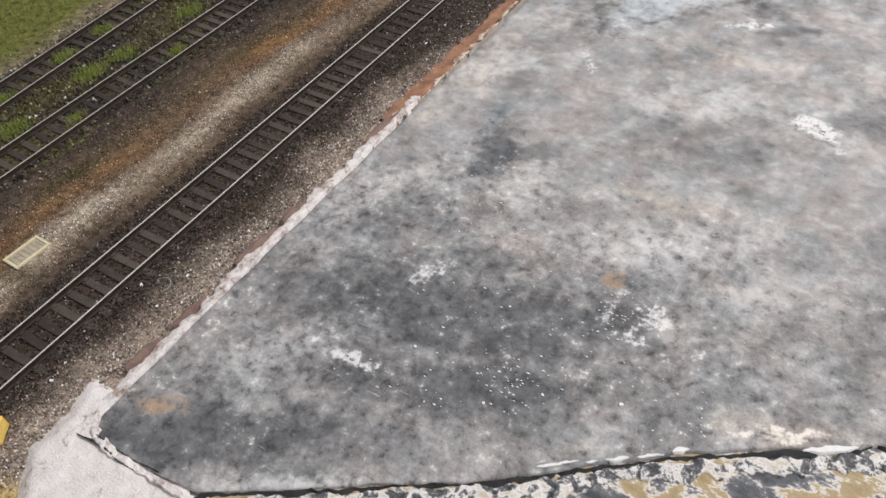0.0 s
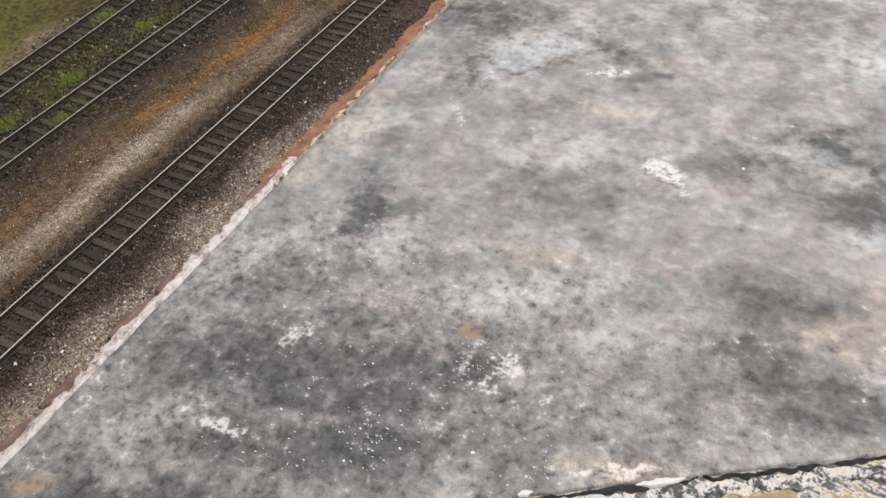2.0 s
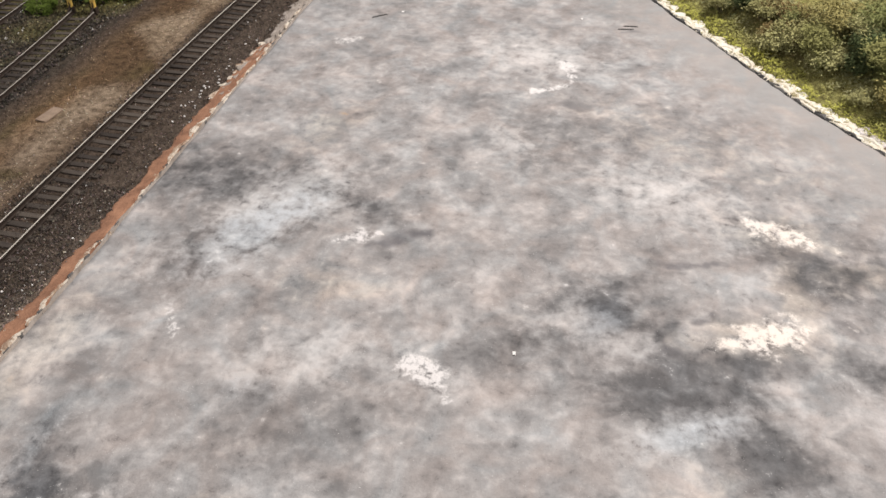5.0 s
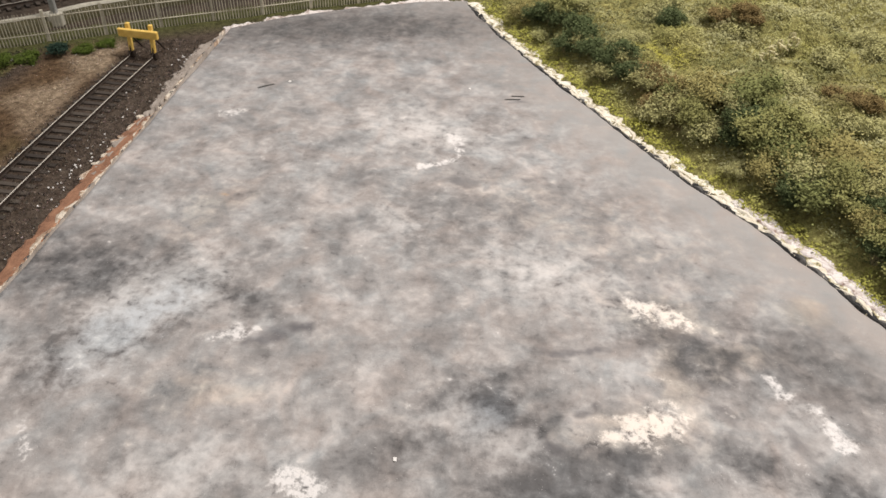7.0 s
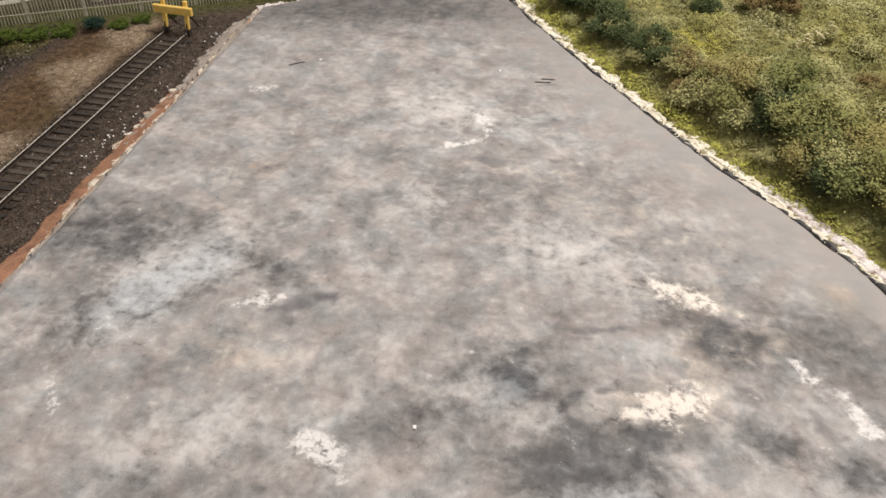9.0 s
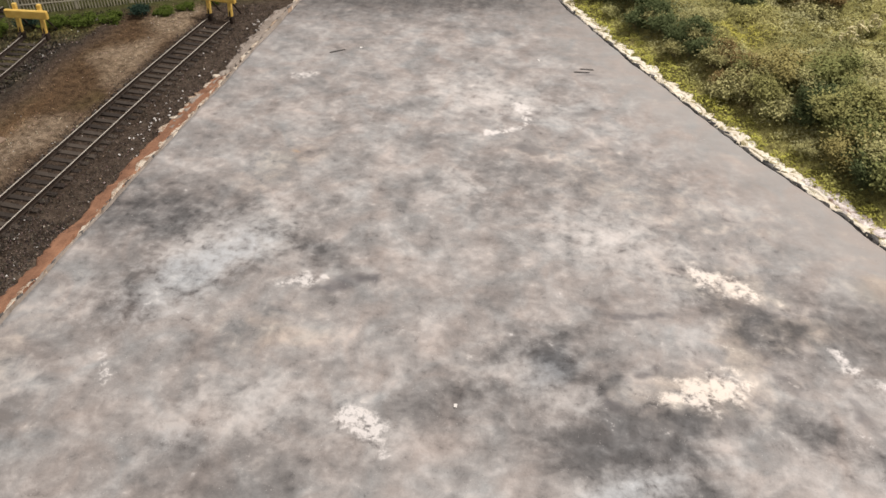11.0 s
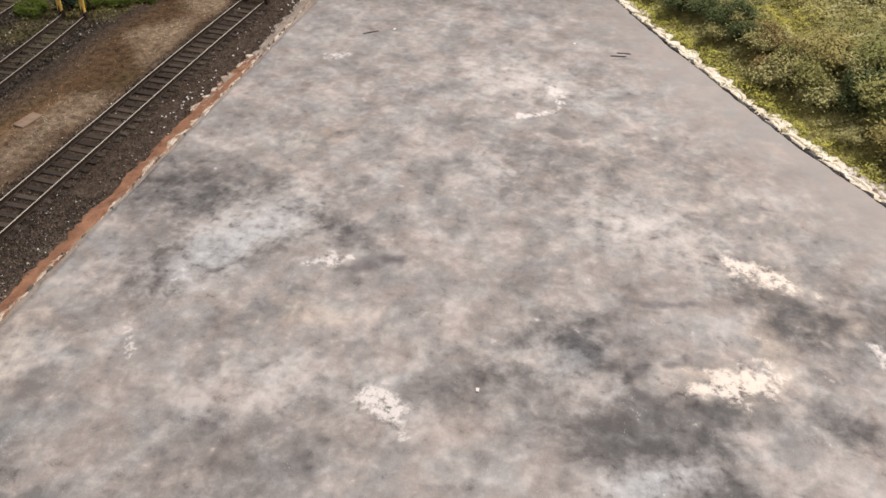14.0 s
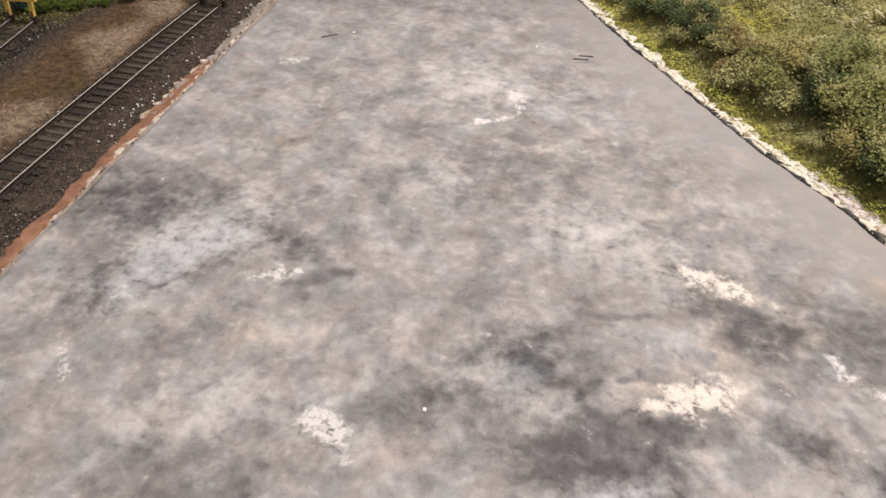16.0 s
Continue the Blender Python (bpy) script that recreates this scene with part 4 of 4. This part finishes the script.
def foliage_tint(x, y):
    rag = 0.5 * fbm(x, y, 0.5, 4, 51.0)
    p = fbm(x, y, 0.3, 4, 61.0)
    c = blend((0.225, 0.225, 0.095), (0.42, 0.405, 0.21), 0.5 + 1.5 * p)
    c = blend(c, (0.07, 0.1, 0.05), stain(BANK_STAINS_DARK, x, y, rag))
    c = blend(c, (0.2, 0.14, 0.06), stain(BANK_STAINS_BROWN, x, y, rag))
    c = blend(c, (0.46, 0.42, 0.08), 0.8 * stain(BANK_STAINS_YELLOW, x, y, rag))
    d = right_distance(x, y)
    if d < 2.4:
        c = blend((0.44, 0.43, 0.1), c, (d - 1.6) / 1.3 + rag)
    return c


def build_bank_cover():
    """The flocked mat of ground cover on the bank: twigs of leaf in a bumpy skin."""
    n = 340000
    x, y = rng.uniform(2.0, 50.0, n), rng.uniform(38.0, 96.0, n)
    pts, tints = [], []
    for a, b in zip(x, y):
        a, b = float(a), float(b)
        d = right_distance(a, b)
        if d < 0.9 or (b > 79 and d < 2) or d > 30:
            continue
        pts.append((a, b, bank_height(a, b) + 0.42 * fbm(a, b, 1.0, 3, 71.0) - 0.16 + random.uniform(-0.12, 0.12)))
        tints.append(foliage_tint(a, b))
    tints = np.array(tints) * rng.lognormal(0.0, 0.09, len(tints))[:, None]
    v, f, t = leaf_cards(np.array(pts), 0.115, tints, 0.3)
    me = mesh_of("ground_cover", v, f, [LEAF], False, t)
    tagged(new("ground_cover", me), "matted olive-green foliage covering the bank beside the yard", "foliage", kind="stuff")


build_bank_cover()


def bush_meshes(seed, spread, tall, tint, count=900, leaf=0.112):
    """Foliage and twigs of one bush: clumps of leaf round branching stems, with gaps."""
    count = int(count * 2.6)
    random.seed(seed)
    tips = []
    bm = bmesh.new()
    for _ in range(13):
        a, r = random.uniform(0, 2 * math.pi), spread * math.sqrt(random.random()) * 0.85
        h = tall * (1 - 0.5 * (r / spread) ** 2) * random.uniform(0.6, 1.0)
        tip = Vector((r * math.cos(a), r * math.sin(a), h))
        knee = tip * 0.55 + Vector((random.uniform(-0.1, 0.1), random.uniform(-0.1, 0.1), 0.08))
        tube(bm, [(0, 0, -0.25), tuple(knee), tuple(tip)], 0.035, 0.012, 4)
        tips.append(tip)
    pts, tints = [], []
    for i in range(count):
        c = random.choice(tips)
        p = c + Vector((random.gauss(0, 0.19), random.gauss(0, 0.19), random.gauss(0, 0.15))) * (spread / 1.1) * (1.9 if i % 9 == 0 else 1.0)
        pts.append(p)
        tints.append(tint)
    tints = np.array(tints) * rng.lognormal(0.0, 0.1, count)[:, None]
    v, f, t = leaf_cards(np.array(pts), leaf, tints, 0.4)
    return mesh_of("foliage", v, f, [LEAF], False, t), bm


def bush_kind(seed, spread, tall, tint, label, group, count=900):
    foliage, stems = bush_meshes(seed, spread, tall, tint, count)
    bush = thing("bush", 0, 0, -50, 0, label, "bush", group)
    new("foliage", foliage).parent = bush
    part("stem", stems, TWIG, bush, "thin dry stems")
    return bush


KINDS = {
    "leafy": [bush_kind(61 + k, 1.2 + 0.2 * k, 1.5 - 0.2 * k, tint, "dense mid-green leafy bush at the foot of the bank", "bushes on the bank", 1300) for k, tint in enumerate(((0.29, 0.285, 0.11), (0.36, 0.34, 0.15), (0.22, 0.235, 0.09), (0.32, 0.28, 0.11)))],
    "dark": [bush_kind(11 + k, 1.1, 1.0, (0.1, 0.125, 0.055), "dark green leafy bush on the bank", "bushes on the bank") for k in range(2)],
    "olive": [bush_kind(21 + k, 1.2, 0.9, (0.42, 0.4, 0.185), "olive-green leafy bush on the bank", "bushes on the bank") for k in range(3)],
    "pale": [bush_kind(31, 1.1, 0.9, (0.42, 0.41, 0.18), "pale yellow-green straggly bush on the bank", "bushes on the bank", 700)],
    "brown": [bush_kind(41, 1.0, 0.8, (0.22, 0.16, 0.07), "brownish dry bush on the bank", "bushes on the bank", 650)],
}
used = set()


def plant(kind, x, y, z, size):
    bush = random.choice(KINDS[kind])
    m = pose(x * CM, y * CM, z * CM, random.uniform(-8, 8), random.uniform(-8, 8), random.uniform(0, 360)) @ Matrix.Scale(size, 4)
    if bush.name not in used:
        used.add(bush.name)
        bush.matrix_world = m
        return bush
    made = copy_thing(bush, m)
    made.scale = (size, size, size)
    return made


random.seed(5)
for kind, stains in (("dark", BANK_STAINS_DARK), ("brown", BANK_STAINS_BROWN)):
    for a, b, r, k in stains:
        for _ in range(max(3, int(r * (4.5 if kind == "dark" else 2.0)))):
            x, y = a + random.gauss(0, r * 0.45), b + random.gauss(0, r * 0.45)
            if right_distance(x, y) > 1.9:
                plant(kind, x, y, bank_height(x, y) - 0.1, random.uniform(0.6, 1.0))
made = 0
while made < 70:
    x, y = random.uniform(4, 42), random.uniform(42, 84)
    d = right_distance(x, y)
    if d > 2.2 and d < 24 and stain(BANK_STAINS_YELLOW, x, y, 0) < 0.3:
        near = d < 6 and y < 62
        plant("olive" if random.random() < 0.8 else "dark" if near else "pale", x, y, bank_height(x, y) - (0.2 if near else 0.45), random.uniform(0.6, 1.05))
        made += 1
# a denser hedge along the foot of the bank
for y in np.arange(43.5, 62.0, 0.85):
    for k in range(3):
        d = (3.7 if y > 49 else 3.2) + 1.7 * k + random.uniform(-0.5, 0.6)
        x = along(RIGHT, float(y)) + d / 0.82
        plant("leafy" if random.random() < 0.6 else "dark" if random.random() < (0.75 if y < 55 else 0.3) else "olive", x, float(y) + random.uniform(-0.4, 0.4), bank_height(x, float(y)) - 0.3 + random.uniform(-0.25, 0.2), random.uniform(0.55, 1.2))
for y in np.arange(62.5, 76.0, 1.0):
    d = 2.9 + random.uniform(-0.3, 1.6)
    x = along(RIGHT, float(y)) + d / 0.82
    plant("dark" if random.random() < 0.6 else "leafy", x, float(y), bank_height(x, float(y)) - 0.25, random.uniform(0.7, 1.05))
# a straggly pale growth of bare stems on the bank
for dx, dy in ((0, 0), (0.9, 0.8), (1.7, 1.4), (-0.5, -0.9)):
    plant("pale", 23.4 + dx, 67.8 + dy, bank_height(23.4 + dx, 67.8 + dy) + 0.05, 0.6)
    tangle = thing("dry_stems", 23.2 + dx, 67.4 + dy, bank_height(23.2 + dx, 67.4 + dy) + 0.1, 0, "tangle of pale dry curling stems on the bank", "dry plant", "dry stems")
    for _ in range(9):
        a, r, h = random.uniform(0, 6.3), random.uniform(0.2, 0.75), random.uniform(0.35, 1.0)
        bend = random.uniform(-1.5, 1.5)
        part("stem", tube(bmesh.new(), [(0.1 * math.cos(a), 0.1 * math.sin(a), -0.1), (r * 0.6 * math.cos(a), r * 0.6 * math.sin(a), h), (r * math.cos(a + bend * 0.5), r * math.sin(a + bend * 0.5), h * 0.9), (r * math.cos(a + bend), r * math.sin(a + bend), h * 0.5)], 0.075, 0.045, 5), STRAW, tangle)

FENCE_BUSHES = {
    "green": bush_kind(51, 1.0, 0.7, (0.085, 0.12, 0.025), "bright green low bush at the foot of the fence", "bushes at the fence"),
    "deep": bush_kind(52, 0.9, 0.9, (0.03, 0.055, 0.04), "blue-green bush at the foot of the fence", "bushes at the fence"),
}
KINDS["green"], KINDS["deep"] = [FENCE_BUSHES["green"]], [FENCE_BUSHES["deep"]]
for kind, x, y, s in (("green", -31.5, 60.4, 0.9), ("green", -29.8, 61.4, 0.9), ("green", -28.2, 62.2, 0.8), ("deep", -26.6, 63.4, 0.95), ("green", -25.2, 64.4, 0.7), ("green", -24.0, 65.6, 0.65), ("deep", -33.0, 59.4, 0.9), ("green", -22.6, 67.2, 0.5), ("green", -35.0, 58.0, 1.0)):
    plant(kind, x, y, -0.4, s)


def grass_tuft_field(name, spots, label):
    """Upright blades of static grass in loose patches."""
    verts, faces, tints = [], [], []
    for a, b, r, count in spots:
        for _ in range(count):
            x, y = random.gauss(a, r * 0.5), random.gauss(b, r * 0.6)
            h, w, t = random.uniform(0.12, 0.34), 0.018, random.uniform(0, 2 * math.pi)
            lx, ly = random.gauss(0, 0.1), random.gauss(0, 0.1)
            k = len(verts)
            verts += [(x - w * math.cos(t), y - w * math.sin(t), -0.42), (x + w * math.cos(t), y + w * math.sin(t), -0.42), (x + lx, y + ly, -0.42 + h)]
            faces.append((k, k + 1, k + 2))
            c = np.array(blend((0.12, 0.16, 0.03), (0.27, 0.29, 0.08), random.random()))
            tints += [c] * 3
    me = mesh_of(name, verts, faces, [LEAF], False, np.array(tints))
    return tagged(new(name, me), label, "grass", kind="stuff")


random.seed(9)
TUFTS = [(-32.8, 19.7, 0.8, 900), (-32.5, 21.8, 0.7, 700), (-30.2, 23.4, 0.4, 350), (-32.3, 14.7, 0.7, 700), (-30.3, 16.7, 0.4, 250), (-32.6, 26.7, 0.8, 700), (-35.3, 20.2, 0.6, 600), (-34.9, 16.0, 0.5, 400), (-35.6, 23.0, 0.5, 400),
         (-32.8, 33.0, 0.7, 600), (-33.2, 38.5, 0.9, 700), (-36.0, 33.0, 0.7, 500), (-31.0, 41.0, 0.4, 200), (-34.5, 46.0, 1.0, 800), (-32.0, 12.0, 0.5, 300)]
grass_tuft_field("grass_tufts", TUFTS, "yellow-green grass tufts growing between the sidings")
grass_tuft_field("lawn", [(random.uniform(-52, -39.4), random.uniform(6, 31), 1.4, 150) for _ in range(95)], "bright green static grass beside the sidings")
grass_tuft_field("verge", [(along(RIGHT, yy) + random.uniform(1.3, 2.2), yy, 0.5, 120) for yy in np.arange(40, 79, 0.7)], "yellow-green grass verge below the bank")


# ---- fence, wall and mast ----
def build_fence():
    """Palisade fence: posts, two rails a bay and each pale."""
    fence = thing("palisade_fence", 0, 0, 0, 0, "grey-cream plastic palisade fence behind the siding", "fence")
    pts = [Vector((*p, 0)) for p in FENCE_LINE]
    lengths = np.cumsum([0] + [(b - a).length for a, b in zip(pts, pts[1:])])

    def spot(s):
        i = min(max(int(np.searchsorted(lengths, s)) - 1, 0), len(pts) - 2)
        d = (pts[i + 1] - pts[i]).normalized()
        return pts[i] + d * (s - lengths[i]), math.degrees(math.atan2(d.y, d.x))

    bm = box(bmesh.new(), (-0.04, -0.025, -0.5), (0.04, 0.025, 1.9), 0.012)
    for v in bm.verts:
        if v.co.z > 1.8:
            v.co.x *= 0.45
    bmesh.ops.scale(bm, vec=(CM, CM, CM), verts=bm.verts)
    pale = bpy.data.meshes.new("pale")
    bm.to_mesh(pale)
    bm.free()
    pale.materials.append(FENCE)
    bm = box(bmesh.new(), (-0.11, 0.0, -0.6), (0.11, 0.2, 2.0), 0.02)
    bmesh.ops.scale(bm, vec=(CM, CM, CM), verts=bm.verts)
    post = bpy.data.meshes.new("post")
    bm.to_mesh(post)
    bm.free()
    post.materials.append(FENCE)
    s = 0.1
    while s < lengths[-1]:
        p, a = spot(s)
        ob = new("pale", pale)
        ob.parent = fence
        ob.matrix_local = pose(p.x * CM, p.y * CM, -0.05 * CM + random.uniform(-0.0002, 0.0002), 0, random.uniform(-2, 2), a)
        s += 0.225
    bay, s = 4.0, 0.6
    while s < lengths[-1]:
        p, a = spot(s)
        ob = new("post", post)
        ob.parent = fence
        ob.matrix_local = pose(p.x * CM, p.y * CM, 0, 0, 0, a)
        q, _ = spot(min(s + bay, lengths[-1]))
        for z in (0.25, 1.5):
            part("fence_rail", tube(bmesh.new(), [(p.x, p.y, z), (q.x, q.y, z)], 0.045, 0.045, 4), FENCE, fence)
        s += bay
    return fence


build_fence()
WALL_LINE = [(-36.5, 63.5), (-32.9, 66.7), (-31.0, 68.3), (-28.4, 71.3), (-23.4, 74.8), (-14.0, 80.5), (-4.0, 86.0)]
ribbon("wall_bank", WALL_LINE, -1.1, -0.1, 0.0, 0.3, DARK_EARTH, "dark mossy bank below the kerb", 0.06, 0.3, 0.15, 11.0, "bank")
ribbon("wall_kerb", WALL_LINE, -0.16, 0.16, 0.42, 0.42, CONCRETE, "pale concrete kerb behind the fence", 0.04, 0.3, 0.1, 9.0, "kerb")


def build_mast():
    mast = thing("signal_mast", -29.5, 68.6, -0.4, 12, "grey square post standing behind the fence", "mast")
    part("post", box(bmesh.new(), (-0.2, -0.2, 0), (0.2, 0.2, 9.0), 0.04), STEEL_GREY, mast)
    part("base", box(bmesh.new(), (-0.5, -0.35, 0), (0.5, 0.35, 1.0), 0.06), CONCRETE, mast, "pale concrete block")
    return mast


build_mast()


def build_buffer(x, y, rz, label):
    """A rail-built buffer stop: two raked posts with struts, and a heavy painted beam."""
    stop = thing("buffer_stop", x, y, -0.35, rz, label, "buffer stop", "buffer stops")
    for s in (-0.865, 0.865):
        bm = bmesh.new()
        box(bm, (s - 0.14, -0.13, 0.3), (s + 0.14, 0.13, 2.4), 0.03)
        for v in bm.verts:
            v.co.y += 0.12 * (v.co.z - 0.3)
        post = part("post", bm, YELLOW, stop)
        bm = tube(bmesh.new(), [(s, -1.5, 0.16), (s, -0.7, 0.2), (s, -0.15, 0.45), (s, 0.05, 1.0)], 0.075, 0.06, 6)
        part("bent_rail", bm, RAIL_SIDE, stop, "rusty rail bent up to the post")
        bm = box(bmesh.new(), (s - 0.2, -0.2, -0.05), (s + 0.2, 0.2, 0.45), 0.04)
        part("foot", bm, RAIL_SIDE, stop, "blackened post foot")
        bm = tube(bmesh.new(), [(s, 0.25, 1.6), (s, 1.5, 0.05)], 0.07, 0.07, 5)
        part("strut", bm, RAIL_SIDE, stop, "sloping rusty strut")
    bm = box(bmesh.new(), (-1.5, -0.22, 1.5), (1.5, 0.06, 2.08), 0.05)
    part("beam", bm, YELLOW, stop, "worn yellow buffer beam")
    return stop


build_buffer(-20.62, 64.4, -3, "yellow buffer stop at the end of the straight siding")
build_buffer(-31.75, 58.2, 8, "yellow buffer stop at the end of the curving siding")


# ---- small things ----
def build_cover(x, y, rz, lx, ly, mat, label):
    cover = thing("trough_cover", x, y, -0.34, rz, label, "cover")
    part("frame", box(box(box(box(bmesh.new(), (-lx, -ly, 0), (lx, -ly + 0.12, 0.12), 0.015), (-lx, ly - 0.12, 0), (lx, ly, 0.12), 0.015), (-lx, -ly + 0.12, 0), (-lx + 0.12, ly - 0.12, 0.12), 0.015), (lx - 0.12, -ly + 0.12, 0), (lx, ly - 0.12, 0.12), 0.015), mat, cover)
    bm = box(bmesh.new(), (-lx + 0.1, -ly + 0.1, 0), (lx - 0.1, ly - 0.1, 0.07), 0.0)
    plate = part("plate", bm, COVER, cover, "ribbed cover plate")
    for k in range(7):
        yy = -ly + 0.2 + (2 * ly - 0.4) * k / 6
        part("rib", box(bmesh.new(), (-lx + 0.2, yy - 0.03, 0.065), (lx - 0.2, yy + 0.03, 0.095), 0.008), COVER, plate)
    return cover


build_cover(-24.8, 9.65, -2, 0.47, 0.8, CREAM, "cream-framed ribbed cover lying in the gravel")
slab = thing("flat_slab", -25.6, 45.3, -0.34, -8, "pinkish grey flat slab lying on the sandy ground", "slab")
part("plate", box(bmesh.new(), (-0.38, -0.75, 0), (0.38, 0.75, 0.12), 0.02), WOOD, slab)
block = thing("timber_block", -19.3, 3.4, -0.4, 36, "yellow painted timber block beside the siding", "block")
part("beam", box(bmesh.new(), (-0.9, -0.4, 0), (0.9, 0.4, 0.55), 0.03), YELLOW, block)


def chip(name, x, y, lx, ly, rz, mat, label, z=0.0, group="specks on the yard"):
    bm = box(bmesh.new(), (-lx, -ly, -0.01), (lx, ly, 0.05), 0.012)
    for v in bm.verts:
        v.co.x += random.uniform(-0.25, 0.25) * lx
        v.co.y += random.uniform(-0.25, 0.25) * ly
    ob = part(name, bm, mat, None)
    ob.matrix_world = pose(x * CM, y * CM, z * CM, 0, 0, rz)
    return tagged(ob, label, "chip", group)


for x, y, s in ((3.2, 63.1, 0.09), (-9.0, 61.9, 0.1), (-1.7, 14.5, 0.06), (3.6, 33.0, 0.08), (-4.0, 13.6, 0.05), (-5.5, 12.4, 0.05), (-8.6, 13.2, 0.05), (-6.6, 16.3, 0.04)):
    chip("plaster_chip", x, y, s, s * 0.8, random.uniform(0, 180), WHITE_CHIP, "tiny white plaster chip lying on the yard")
for x, y, lx, rz in ((6.2, 62.1, 0.45, 10), (6.5, 62.6, 0.4, 6), (-10.4, 61.0, 0.5, 40)):
    chip("dark_sliver", x, y, lx, 0.05, rz, DARK_CHIP, "dark sliver lying on the yard")
for a, b, sx, sy, count in ((-18.0, 49.8, 0.4, 1.8, 30), (-17.6, 64.2, 0.45, 0.9, 26), (-18.3, 57.5, 0.5, 2.4, 4), (-18.2, 34.0, 0.6, 9.0, 7), (-18.4, 12.0, 0.5, 5.0, 6)):
    for _ in range(count):
        chip("plaster_crumb", random.gauss(a, sx), random.gauss(b, sy), random.uniform(0.025, 0.075), random.uniform(0.02, 0.05), random.uniform(0, 180), WHITE_CHIP, "pale plaster crumb lying in the ballast", -0.36, "crumbs in the ballast")
wire = thing("wire_loop", -18.75, 11.1, -0.34, 0, "thin grey wire end curling out of the ballast", "wire")
part("wire", tube(bmesh.new(), [(0.35 * math.cos(a / 5), 0.35 * math.sin(a / 5), 0.02 + 0.03 * math.sin(a / 3)) for a in range(-4, 12)], 0.025, 0.025, 5), STEEL_GREY, wire)


def build_flecks():
    """Spatters of white paint on the yard, flat and irregular."""
    verts, faces = [], []
    for a, b, sx, sy, count in ((-5.2, 13.6, 0.8, 0.5, 70), (-3.2, 17.6, 0.35, 0.8, 40), (-7.6, 11.9, 0.8, 0.5, 26), (-1.0, 15.2, 2.0, 0.9, 40), (-8.5, 20.0, 2.2, 1.0, 40), (-4.5, 16.0, 2.5, 1.5, 40)):
        for _ in range(count):
            x, y, r = random.gauss(a, sx), random.gauss(b, sy), random.uniform(0.012, 0.04)
            if not inside_yard(x, y, 0.5):
                continue
            k = len(verts)
            for q in range(4):
                t = q * math.pi / 2 + random.uniform(-0.5, 0.5)
                verts.append((x + r * random.uniform(1.0, 2.2) * math.cos(t), y + r * random.uniform(0.6, 1.0) * math.sin(t), 0.026))
            faces.append((k, k + 1, k + 2, k + 3))
    me = mesh_of("paint_flecks", verts, faces, [WHITE_CHIP], False)
    tagged(new("paint_flecks", me), "white paint spatters on the grey yard", "paint", kind="stuff")


random.seed(33)
build_flecks()
